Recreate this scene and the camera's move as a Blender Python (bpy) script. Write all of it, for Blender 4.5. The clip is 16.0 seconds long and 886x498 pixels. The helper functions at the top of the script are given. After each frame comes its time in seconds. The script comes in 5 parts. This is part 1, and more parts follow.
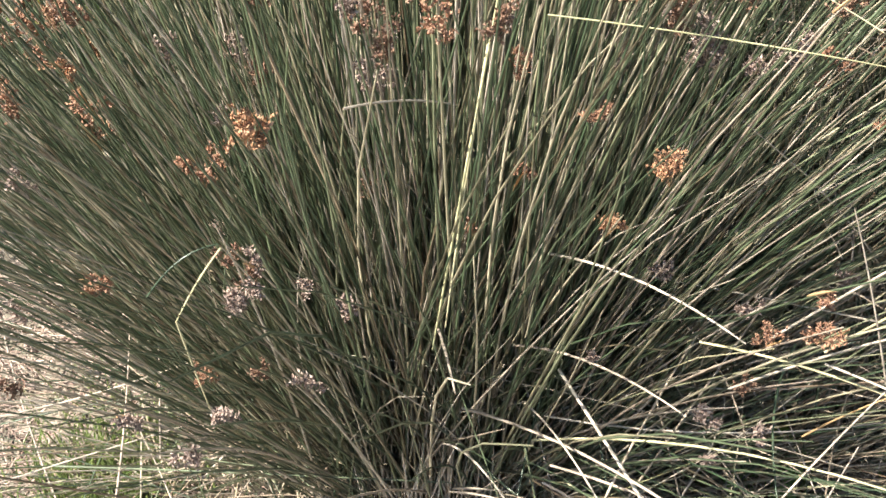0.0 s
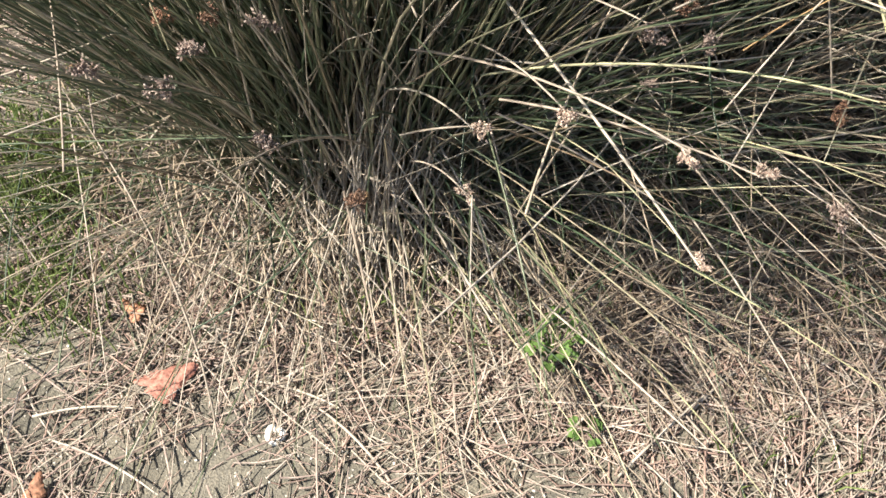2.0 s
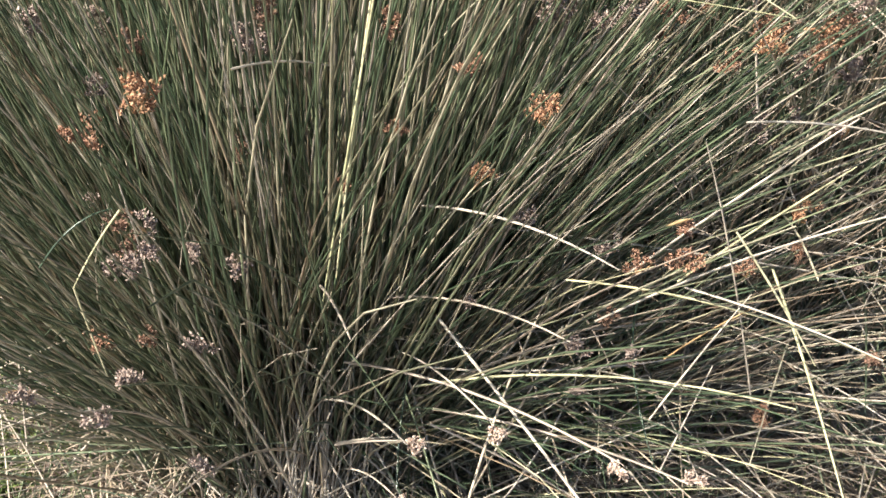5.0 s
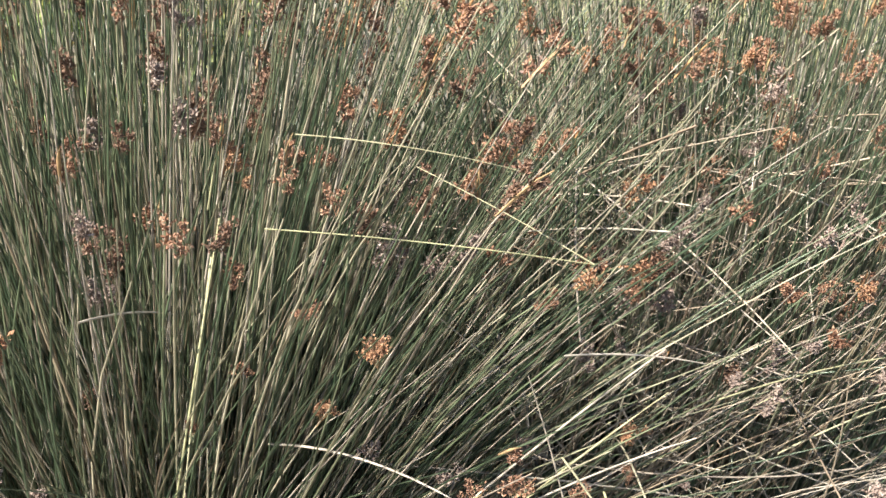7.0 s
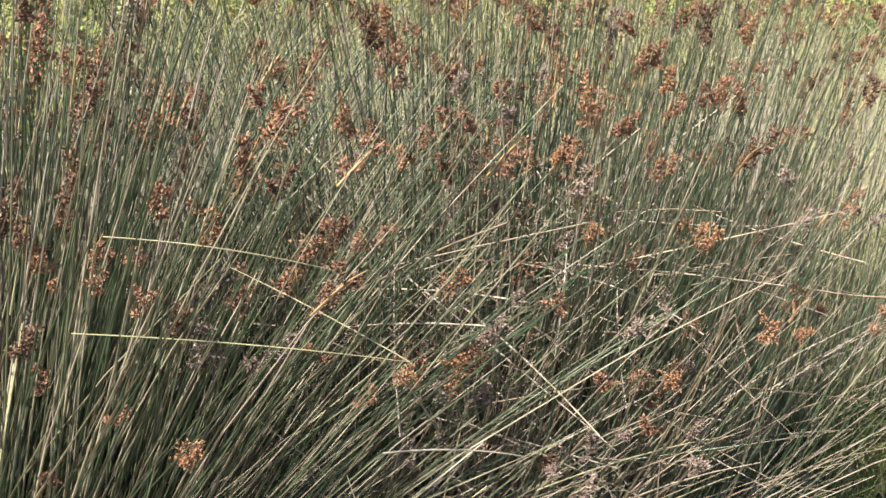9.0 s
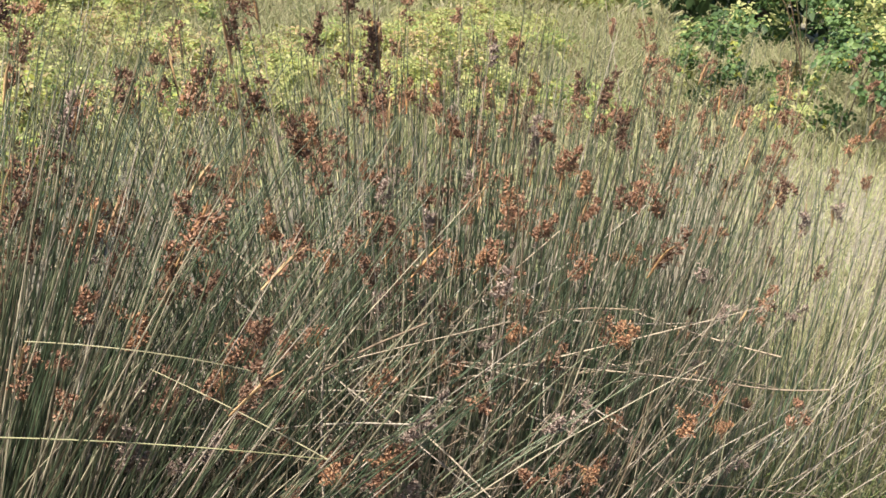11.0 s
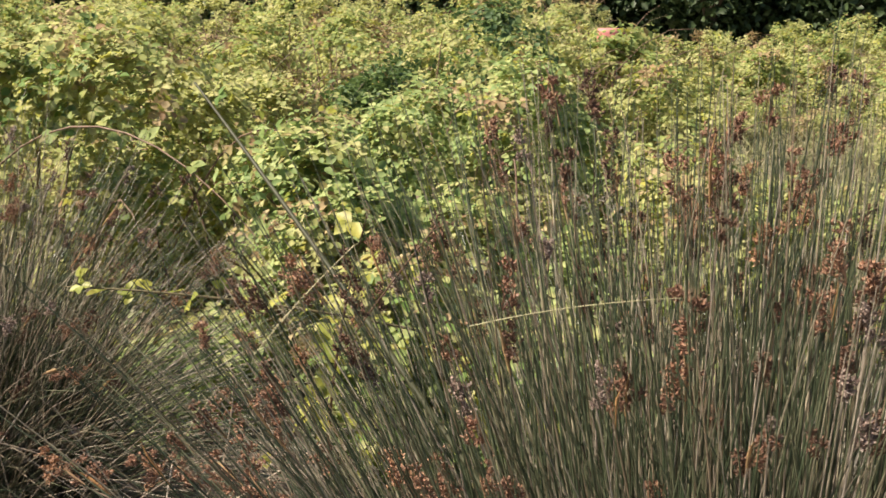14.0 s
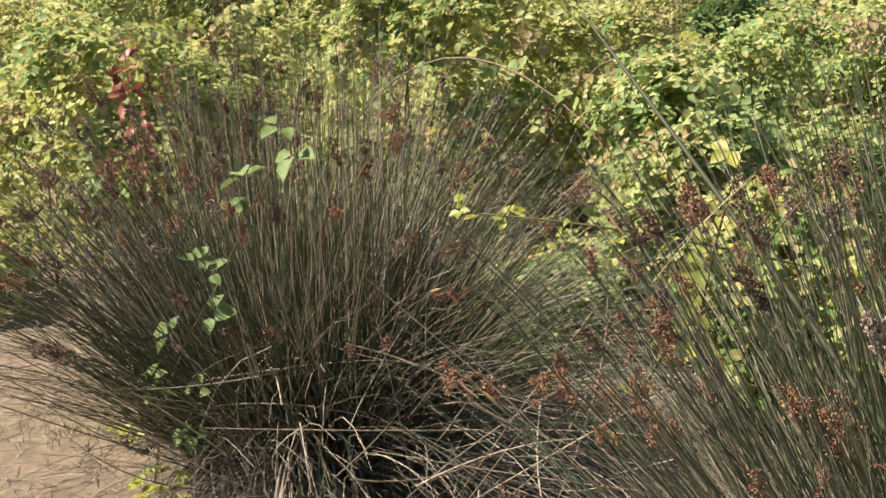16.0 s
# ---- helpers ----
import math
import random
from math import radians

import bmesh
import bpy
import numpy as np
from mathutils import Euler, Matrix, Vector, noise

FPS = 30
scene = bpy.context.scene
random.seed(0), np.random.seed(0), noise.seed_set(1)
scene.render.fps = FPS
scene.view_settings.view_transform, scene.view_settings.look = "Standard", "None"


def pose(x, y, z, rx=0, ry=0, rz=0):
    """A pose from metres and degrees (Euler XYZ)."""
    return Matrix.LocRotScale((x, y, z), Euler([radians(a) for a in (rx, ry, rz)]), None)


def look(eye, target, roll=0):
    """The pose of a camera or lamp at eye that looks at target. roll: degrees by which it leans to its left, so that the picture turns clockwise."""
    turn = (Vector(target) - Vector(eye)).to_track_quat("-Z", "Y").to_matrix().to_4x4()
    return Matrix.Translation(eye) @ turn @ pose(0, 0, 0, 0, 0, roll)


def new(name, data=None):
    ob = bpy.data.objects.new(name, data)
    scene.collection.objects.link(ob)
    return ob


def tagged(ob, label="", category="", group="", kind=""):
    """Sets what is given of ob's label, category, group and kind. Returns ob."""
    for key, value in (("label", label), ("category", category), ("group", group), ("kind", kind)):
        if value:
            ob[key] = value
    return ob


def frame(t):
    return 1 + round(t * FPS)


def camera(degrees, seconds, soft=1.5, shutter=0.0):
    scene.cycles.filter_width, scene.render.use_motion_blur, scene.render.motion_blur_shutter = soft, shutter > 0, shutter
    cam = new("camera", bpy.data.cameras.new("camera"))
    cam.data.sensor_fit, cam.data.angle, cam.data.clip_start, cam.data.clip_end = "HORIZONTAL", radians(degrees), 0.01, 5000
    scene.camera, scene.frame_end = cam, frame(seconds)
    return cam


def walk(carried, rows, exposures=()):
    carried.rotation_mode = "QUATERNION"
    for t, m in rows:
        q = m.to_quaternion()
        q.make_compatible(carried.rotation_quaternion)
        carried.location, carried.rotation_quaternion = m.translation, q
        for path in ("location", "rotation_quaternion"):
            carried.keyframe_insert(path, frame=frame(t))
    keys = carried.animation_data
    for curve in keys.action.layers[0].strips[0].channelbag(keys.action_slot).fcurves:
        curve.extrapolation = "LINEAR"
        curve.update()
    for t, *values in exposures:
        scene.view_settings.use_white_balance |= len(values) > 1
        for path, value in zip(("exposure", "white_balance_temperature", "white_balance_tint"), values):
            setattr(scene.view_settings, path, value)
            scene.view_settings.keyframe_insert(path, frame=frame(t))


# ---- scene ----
# ======== camera ========
def aim(x, y, z, yaw, pitch, roll):
    return pose(x, y, z, 90 + pitch, 0, yaw) @ pose(0, 0, 0, 0, 0, roll)


cam = camera(41.5, 16.0, soft=1.6, shutter=0.1)
PATH = [
    (0.00, aim(0.085, 0.073, 1.548, 6.18, -37.08, -4.30)),
    (0.50, aim(0.066, 0.019, 1.540, 3.61, -39.70, -4.86)),
    (1.00, aim(0.038, -0.002, 1.527, -0.58, -43.65, -3.17)),
    (1.50, aim(0.021, -0.009, 1.517, -1.80, -47.69, -2.27)),
    (2.00, aim(0.000, -0.002, 1.500, -0.94, -51.17, -2.72)),
    (2.50, aim(-0.007, 0.004, 1.491, -0.02, -53.60, -3.54)),
    (3.00, aim(0.000, 0.001, 1.488, -0.16, -55.22, -3.90)),
    (3.50, aim(0.000, -0.000, 1.500, -1.11, -53.92, -3.94)),
    (4.00, aim(0.005, 0.009, 1.520, -3.24, -48.99, -3.21)),
    (4.50, aim(0.005, 0.017, 1.543, -4.87, -43.34, -1.44)),
    (5.00, aim(0.005, 0.006, 1.553, -5.81, -37.95, -0.60)),
    (5.20, aim(0.005, 0.003, 1.556, -6.19, -36.32, -0.60)),
    (6.25, aim(0.018, -0.035, 1.587, -9.97, -29.60, 0.31)),
    (7.30, aim(0.034, -0.067, 1.614, -14.30, -26.13, 1.69)),
    (7.50, aim(0.035, -0.069, 1.615, -15.02, -25.74, 1.73)),
    (8.00, aim(0.034, -0.074, 1.619, -16.36, -24.75, 2.33)),
    (8.50, aim(0.035, -0.069, 1.620, -18.51, -23.39, 3.53)),
    (9.00, aim(0.040, -0.067, 1.621, -22.16, -22.04, 4.31)),
    (9.20, aim(0.041, -0.067, 1.621, -23.16, -21.64, 4.32)),
    (10.25, aim(0.054, -0.096, 1.630, -27.09, -18.18, 4.50)),
    (11.30, aim(0.051, -0.130, 1.640, -21.67, -16.66, 4.18)),
    (11.50, aim(0.046, -0.132, 1.641, -19.10, -17.00, 3.99)),
    (12.00, aim(0.018, -0.131, 1.634, -11.46, -16.68, 2.15)),
    (12.50, aim(-0.006, -0.125, 1.639, -2.87, -15.22, 1.21)),
    (13.00, aim(-0.020, -0.124, 1.644, 6.17, -13.98, -0.13)),
    (13.50, aim(-0.036, -0.142, 1.650, 12.31, -13.28, -0.02)),
    (14.00, aim(-0.061, -0.144, 1.652, 17.52, -13.17, 0.16)),
    (14.50, aim(-0.083, -0.148, 1.652, 23.57, -13.19, -0.45)),
    (15.00, aim(-0.099, -0.166, 1.654, 28.51, -13.28, -1.08)),
    (15.50, aim(-0.113, -0.188, 1.648, 33.14, -13.74, -2.00)),
    (16.00, aim(-0.130, -0.207, 1.661, 34.44, -16.26, -3.15)),
]
walk(cam, PATH, exposures=((0.0, 2.14, 6350, 9), (1.0, 1.90, 6300, 8), (1.5, 1.64, 6300, 9), (2.0, 1.44, 6320, 9), (2.5, 1.18, 6350, 9), (3.5, 0.86, 6400, 9), (4.0, 0.96, 6400, 9),
                           (4.5, 1.48, 6300, 9), (5.0, 1.90, 6250, 9), (7.5, 1.80, 6200, 8), (8.5, 1.62, 6300, 8), (9.0, 1.44, 6400, 9), (11.5, 1.28, 6500, 10), (12.5, 1.54, 6750, 12),
                           (13.5, 1.17, 7050, 14), (14.0, 1.10, 7050, 15), (14.5, 1.22, 7000, 15), (16.0, 1.22, 6950, 12)))

# ======== world and sun ========
SUN_DIR = Vector((-0.58, -0.17, 0.80)).normalized()   # towards the sun
world = bpy.data.worlds.new("sky")
scene.world = world
world.use_nodes = True
wt = world.node_tree
sky = wt.nodes.new("ShaderNodeTexSky")
sky.sky_type = "NISHITA"
sky.sun_disc = False
sky.sun_elevation = math.asin(SUN_DIR.z)
sky.sun_rotation = math.atan2(SUN_DIR.x, SUN_DIR.y)
wt.links.new(sky.outputs[0], wt.nodes["Background"].inputs[0])
wt.nodes["Background"].inputs[1].default_value = 0.06
sun_data = bpy.data.lights.new("sun", "SUN")
sun_data.energy = 5.0
sun_data.angle = radians(1.0)
sun_data.color = (1.0, 0.93, 0.82)
sun = new("sun", sun_data)
sun.matrix_world = look(SUN_DIR * 30, (0, 0, 0))

# ======== materials ========
def ramp_stops(ramp, stops):
    el = ramp.color_ramp.elements
    while len(el) > 1:
        el.remove(el[-1])
    for k, (p, c) in enumerate(stops):
        e = el[0] if k == 0 else el.new(p)
        e.position, e.color = p, (*c, 1)


def scatter_mat(name, stops, rough=0.6, trans=0.0, grain=60.0, grain_amt=0.25, streak=(1, 1, 1), bump=0.0, spec=0.3):
    """A plant material whose colour varies from piece to piece by the stops, with grain on each piece."""
    m = bpy.data.materials.new(name)
    m.use_nodes = True
    t = m.node_tree
    n, l = t.nodes, t.links
    bsdf, out = n["Principled BSDF"], n["Material Output"]
    oi, geo = n.new("ShaderNodeObjectInfo"), n.new("ShaderNodeNewGeometry")
    add = n.new("ShaderNodeMath")
    add.operation = "ADD"
    l.new(oi.outputs["Random"], add.inputs[0])
    l.new(geo.outputs["Random Per Island"], add.inputs[1])
    fr = n.new("ShaderNodeMath")
    fr.operation = "FRACT"
    l.new(add.outputs[0], fr.inputs[0])
    ramp = n.new("ShaderNodeValToRGB")
    ramp_stops(ramp, stops)
    l.new(fr.outputs[0], ramp.inputs[0])
    mp = n.new("ShaderNodeMapping")
    mp.inputs["Scale"].default_value = streak
    l.new(geo.outputs["Position"], mp.inputs[0])
    nz = n.new("ShaderNodeTexNoise")
    nz.inputs["Scale"].default_value = grain
    nz.inputs["Detail"].default_value = 3
    l.new(mp.outputs[0], nz.inputs["Vector"])
    mr = n.new("ShaderNodeMapRange")
    mr.inputs[1].default_value, mr.inputs[2].default_value = 0.3, 0.7
    mr.inputs[3].default_value, mr.inputs[4].default_value = 1 - grain_amt, 1 + grain_amt
    l.new(nz.outputs[0], mr.inputs[0])
    hsv = n.new("ShaderNodeHueSaturation")
    l.new(ramp.outputs[0], hsv.inputs["Color"])
    l.new(mr.outputs[0], hsv.inputs["Value"])
    l.new(hsv.outputs[0], bsdf.inputs["Base Color"])
    bsdf.inputs["Roughness"].default_value = rough
    bsdf.inputs["Specular IOR Level"].default_value = spec
    if bump:
        b = n.new("ShaderNodeBump")
        b.inputs["Strength"].default_value = bump
        b.inputs["Distance"].default_value = 0.004
        l.new(nz.outputs[0], b.inputs["Height"])
        l.new(b.outputs[0], bsdf.inputs["Normal"])
    if trans:
        tr = n.new("ShaderNodeBsdfTranslucent")
        l.new(hsv.outputs[0], tr.inputs[0])
        mix = n.new("ShaderNodeMixShader")
        mix.inputs[0].default_value = trans
        l.new(bsdf.outputs[0], mix.inputs[1])
        l.new(tr.outputs[0], mix.inputs[2])
        l.new(mix.outputs[0], out.inputs[0])
    return m


GREEN = scatter_mat("green_rush", [(0, (0.038, 0.061, 0.033)), (0.2, (0.064, 0.089, 0.049)), (0.42, (0.104, 0.126, 0.07)), (0.6, (0.163, 0.172, 0.103)),
                                   (0.68, (0.24, 0.215, 0.14)), (0.78, (0.44, 0.39, 0.28)), (0.84, (0.18, 0.13, 0.085)), (0.92, (0.075, 0.095, 0.054)), (1, (0.045, 0.066, 0.036))],
                    rough=0.33, grain=35, grain_amt=0.35, streak=(1, 1, 0.15), spec=0.5)
COOL_GREEN = scatter_mat("fresh_green_rush", [(0, (0.034, 0.058, 0.032)), (0.28, (0.06, 0.09, 0.05)), (0.5, (0.10, 0.126, 0.072)), (0.64, (0.17, 0.175, 0.105)), (0.76, (0.46, 0.40, 0.29)), (0.83, (0.21, 0.15, 0.10)), (0.92, (0.075, 0.10, 0.06)), (1, (0.05, 0.075, 0.045))],
                         rough=0.35, grain=35, grain_amt=0.35, streak=(1, 1, 0.15), spec=0.5)
STRAW = scatter_mat("dry_rush", [(0, (0.42, 0.355, 0.275)), (0.25, (0.39, 0.34, 0.275)), (0.45, (0.27, 0.215, 0.165)), (0.6, (0.38, 0.32, 0.255)),
                                 (0.8, (0.43, 0.37, 0.30)), (1, (0.22, 0.18, 0.14))], rough=0.55, grain=45, grain_amt=0.3)
LITTER = scatter_mat("straw_litter", [(0, (0.33, 0.24, 0.195)), (0.15, (0.41, 0.325, 0.27)), (0.3, (0.25, 0.175, 0.14)), (0.42, (0.34, 0.255, 0.215)),
                                      (0.54, (0.17, 0.125, 0.10)), (0.66, (0.34, 0.225, 0.175)), (0.8, (0.44, 0.36, 0.30)), (0.9, (0.25, 0.20, 0.15)), (1, (0.31, 0.225, 0.175))],
                     rough=0.75, grain=50, grain_amt=0.4)
BROWN_GREEN = scatter_mat("brownish_rush", [(0, (0.024, 0.040, 0.018)), (0.3, (0.045, 0.065, 0.029)), (0.52, (0.085, 0.096, 0.048)), (0.66, (0.15, 0.13, 0.08)), (0.74, (0.09, 0.062, 0.04)), (0.84, (0.50, 0.46, 0.35)), (0.91, (0.085, 0.095, 0.048)), (1, (0.04, 0.058, 0.027))],
                          rough=0.4, grain=35, grain_amt=0.35, streak=(1, 1, 0.15), spec=0.45)
OLD_STRAW = scatter_mat("old_dry_rush", [(0, (0.24, 0.18, 0.12)), (0.4, (0.36, 0.29, 0.21)), (0.7, (0.16, 0.115, 0.08)), (1, (0.46, 0.38, 0.28))], rough=0.55, grain=45, grain_amt=0.3)
YELLOW_STEM = scatter_mat("yellowed_rush", [(0, (0.42, 0.38, 0.22)), (0.5, (0.34, 0.33, 0.18)), (1, (0.50, 0.44, 0.28))], rough=0.45, grain=30)
RUST = scatter_mat("rusty_capsules", [(0, (0.225, 0.112, 0.070)), (0.25, (0.35, 0.20, 0.125)), (0.42, (0.12, 0.060, 0.040)), (0.6, (0.28, 0.148, 0.088)), (0.8, (0.37, 0.235, 0.15)), (0.92, (0.17, 0.084, 0.054)), (1, (0.09, 0.048, 0.034))],
                   rough=0.55, grain=200, grain_amt=0.3)
GOLD_RUST = scatter_mat("golden_rusty_capsules", [(0, (0.31, 0.155, 0.085)), (0.3, (0.40, 0.225, 0.125)), (0.5, (0.16, 0.075, 0.045)), (0.75, (0.42, 0.265, 0.15)), (1, (0.23, 0.105, 0.06))],
                        rough=0.55, grain=200, grain_amt=0.3)
GREYHEAD = scatter_mat("withered_capsules", [(0, (0.20, 0.14, 0.11)), (0.3, (0.31, 0.235, 0.195)), (0.55, (0.12, 0.08, 0.065)), (0.8, (0.40, 0.325, 0.27)), (1, (0.26, 0.18, 0.15))],
                       rough=0.7, grain=200, grain_amt=0.3)
BEIGE_HEAD = scatter_mat("bleached_capsules", [(0, (0.42, 0.32, 0.25)), (0.3, (0.52, 0.42, 0.34)), (0.6, (0.30, 0.20, 0.15)), (1, (0.46, 0.36, 0.28))], rough=0.7, grain=200, grain_amt=0.3)
DARKHEAD = scatter_mat("old_brown_capsules", [(0, (0.13, 0.07, 0.045)), (0.4, (0.21, 0.12, 0.08)), (0.7, (0.08, 0.05, 0.035)), (1, (0.28, 0.17, 0.11))], rough=0.65, grain=200, grain_amt=0.3)
BRACT = scatter_mat("orange_bract", [(0, (0.40, 0.21, 0.085)), (0.5, (0.46, 0.31, 0.16)), (1, (0.33, 0.21, 0.12))], rough=0.5, grain=90)
LEAF = scatter_mat("bramble_leaf", [(0, (0.19, 0.26, 0.085)), (0.25, (0.27, 0.35, 0.12)), (0.5, (0.35, 0.42, 0.15)), (0.72, (0.43, 0.46, 0.17)),
                                    (0.88, (0.47, 0.44, 0.15)), (0.95, (0.40, 0.28, 0.14)), (1, (0.18, 0.25, 0.08))],
                   rough=0.6, trans=0.5, grain=40, grain_amt=0.2, spec=0.2)
DARK_LEAF = scatter_mat("dark_shrub_leaf", [(0, (0.05, 0.10, 0.035)), (0.4, (0.09, 0.15, 0.05)), (0.8, (0.15, 0.22, 0.07)), (1, (0.06, 0.11, 0.04))], rough=0.55, trans=0.3, grain=40, spec=0.3)
MID_LEAF = scatter_mat("green_bramble_leaf", [(0, (0.18, 0.27, 0.095)), (0.3, (0.27, 0.37, 0.135)), (0.6, (0.37, 0.45, 0.18)), (0.85, (0.47, 0.51, 0.21)), (1, (0.20, 0.29, 0.10))], rough=0.6, trans=0.42, grain=40, grain_amt=0.2, spec=0.25)
PALE_LEAF = scatter_mat("pale_bramble_leaf", [(0, (0.35, 0.405, 0.15)), (0.4, (0.46, 0.48, 0.195)), (0.7, (0.55, 0.53, 0.25)), (1, (0.40, 0.42, 0.165))], rough=0.6, trans=0.5, grain=40, spec=0.2)
DRY_LEAF = scatter_mat("dry_bramble_leaf", [(0, (0.34, 0.25, 0.13)), (0.4, (0.44, 0.36, 0.20)), (0.7, (0.27, 0.17, 0.09)), (1, (0.40, 0.37, 0.16))], rough=0.65, trans=0.3, grain=40, spec=0.2)
YELLOW_LEAF = scatter_mat("yellowing_leaf", [(0, (0.33, 0.36, 0.07)), (0.5, (0.42, 0.40, 0.09)), (1, (0.26, 0.32, 0.07))], rough=0.45, trans=0.4, grain=40)
RED_LEAF = scatter_mat("red_leaf", [(0, (0.26, 0.06, 0.04)), (0.5, (0.34, 0.13, 0.07)), (1, (0.18, 0.05, 0.035))], rough=0.45, trans=0.3, grain=40)
DARK_CANE = scatter_mat("dark_green_cane", [(0, (0.045, 0.05, 0.025)), (0.5, (0.07, 0.055, 0.035)), (1, (0.05, 0.06, 0.028))], rough=0.55, grain=60)
CANE = scatter_mat("bramble_cane", [(0, (0.13, 0.075, 0.05)), (0.5, (0.20, 0.13, 0.085)), (1, (0.12, 0.11, 0.05))], rough=0.6, grain=60)
GRASS = scatter_mat("grass_blade", [(0, (0.13, 0.19, 0.055)), (0.4, (0.19, 0.25, 0.075)), (0.7, (0.25, 0.29, 0.11)), (1, (0.15, 0.22, 0.06))], rough=0.5, trans=0.25, grain=40)
PALE_GRASS = scatter_mat("pale_grass", [(0, (0.38, 0.41, 0.19)), (0.4, (0.50, 0.49, 0.27)), (0.7, (0.62, 0.57, 0.36)), (1, (0.33, 0.38, 0.17))], rough=0.6, trans=0.3, grain=20)
SHOOT_LEAF = scatter_mat("shoot_leaf", [(0, (0.13, 0.20, 0.06)), (0.5, (0.19, 0.26, 0.09)), (1, (0.10, 0.165, 0.05))], rough=0.6, trans=0.3, grain=60, grain_amt=0.3, spec=0.2)
MEADOW = scatter_mat("meadow_grass", [(0, (0.30, 0.33, 0.15)), (0.35, (0.42, 0.41, 0.22)), (0.7, (0.53, 0.47, 0.30)), (1, (0.27, 0.31, 0.13))], rough=0.6, trans=0.3, grain=20)
WEED = scatter_mat("weed_leaf", [(0, (0.13, 0.22, 0.06)), (0.5, (0.18, 0.28, 0.08)), (1, (0.11, 0.19, 0.05))], rough=0.65, trans=0.35, grain=60, spec=0.15)
TREE_LEAF = scatter_mat("tree_leaf", [(0, (0.035, 0.06, 0.025)), (0.5, (0.055, 0.09, 0.03)), (1, (0.04, 0.07, 0.03))], rough=0.5, trans=0.2, grain=10)
BARK = scatter_mat("bark", [(0, (0.12, 0.09, 0.065)), (1, (0.18, 0.14, 0.10))], rough=0.85, grain=25, bump=0.6)


def ground_mat():
    m = bpy.data.materials.new("sandy_soil")
    m.use_nodes = True
    t = m.node_tree
    n, l = t.nodes, t.links
    bsdf = n["Principled BSDF"]
    geo = n.new("ShaderNodeNewGeometry")

    def nz(scale, detail=4, rough=0.6):
        q = n.new("ShaderNodeTexNoise")
        q.inputs["Scale"].default_value, q.inputs["Detail"].default_value, q.inputs["Roughness"].default_value = scale, detail, rough
        l.new(geo.outputs["Position"], q.inputs["Vector"])
        return q
    big, mid, fine = nz(1.3), nz(9), nz(320, 2)
    ra = n.new("ShaderNodeValToRGB")
    ramp_stops(ra, [(0.3, (0.105, 0.095, 0.075)), (0.5, (0.155, 0.14, 0.11)), (0.7, (0.21, 0.185, 0.145))])
    l.new(mid.outputs[0], ra.inputs[0])
    rb = n.new("ShaderNodeValToRGB")
    ramp_stops(rb, [(0.35, (0.55, 0.55, 0.55)), (0.5, (0.95, 0.95, 0.93)), (0.66, (1.15, 1.12, 1.05)), (0.72, (1.9, 1.85, 1.75))])
    l.new(fine.outputs[0], rb.inputs[0])
    mul = n.new("ShaderNodeMix")
    mul.data_type, mul.blend_type = "RGBA", "MULTIPLY"
    mul.inputs[0].default_value = 1
    l.new(ra.outputs[0], mul.inputs[6])
    l.new(rb.outputs[0], mul.inputs[7])
    rg = n.new("ShaderNodeValToRGB")
    ramp_stops(rg, [(0.5, (0, 0, 0)), (0.75, (0.6, 0.6, 0.6))])
    l.new(big.outputs[0], rg.inputs[0])
    dry = n.new("ShaderNodeMix")
    dry.data_type, dry.blend_type = "RGBA", "MIX"
    sep = n.new("ShaderNodeSeparateXYZ")
    l.new(geo.outputs["Position"], sep.inputs[0])
    path = n.new("ShaderNodeMapRange")
    path.inputs[1].default_value, path.inputs[2].default_value = -2.0, -2.9
    l.new(sep.outputs[0], path.inputs[0])
    mx = n.new("ShaderNodeMath")
    mx.operation = "MAXIMUM"
    l.new(rg.outputs[0], mx.inputs[0])
    l.new(path.outputs[0], mx.inputs[1])
    l.new(mx.outputs[0], dry.inputs[0])
    l.new(mul.outputs[2], dry.inputs[6])
    mul2 = n.new("ShaderNodeMix")
    mul2.data_type, mul2.blend_type = "RGBA", "MULTIPLY"
    mul2.inputs[0].default_value = 1
    mul2.inputs[7].default_value = (1.2, 1.03, 0.88, 1)
    l.new(mul.outputs[2], mul2.inputs[6])
    l.new(mul2.outputs[2], dry.inputs[7])
    pale = n.new("ShaderNodeMapRange")
    pale.inputs[1].default_value, pale.inputs[2].default_value = 2.6, 3.6
    l.new(sep.outputs[0], pale.inputs[0])
    wash = n.new("ShaderNodeMix")
    wash.data_type, wash.blend_type = "RGBA", "MIX"
    l.new(pale.outputs[0], wash.inputs[0])
    l.new(dry.outputs[2], wash.inputs[6])
    sand = n.new("ShaderNodeMix")
    sand.data_type, sand.blend_type = "RGBA", "MULTIPLY"
    sand.inputs[0].default_value = 1
    sand.inputs[7].default_value = (1.6, 1.62, 1.5, 1)
    l.new(dry.outputs[2], sand.inputs[6])
    l.new(sand.outputs[2], wash.inputs[7])
    l.new(wash.outputs[2], bsdf.inputs["Base Color"])
    bsdf.inputs["Roughness"].default_value = 0.92
    ad = n.new("ShaderNodeMath")
    ad.operation = "MULTIPLY_ADD"
    ad.inputs[1].default_value = 4.0
    l.new(mid.outputs[0], ad.inputs[0])
    l.new(fine.outputs[0], ad.inputs[2])
    b = n.new("ShaderNodeBump")
    b.inputs["Strength"].default_value, b.inputs["Distance"].default_value = 0.7, 0.006
    l.new(ad.outputs[0], b.inputs["Height"])
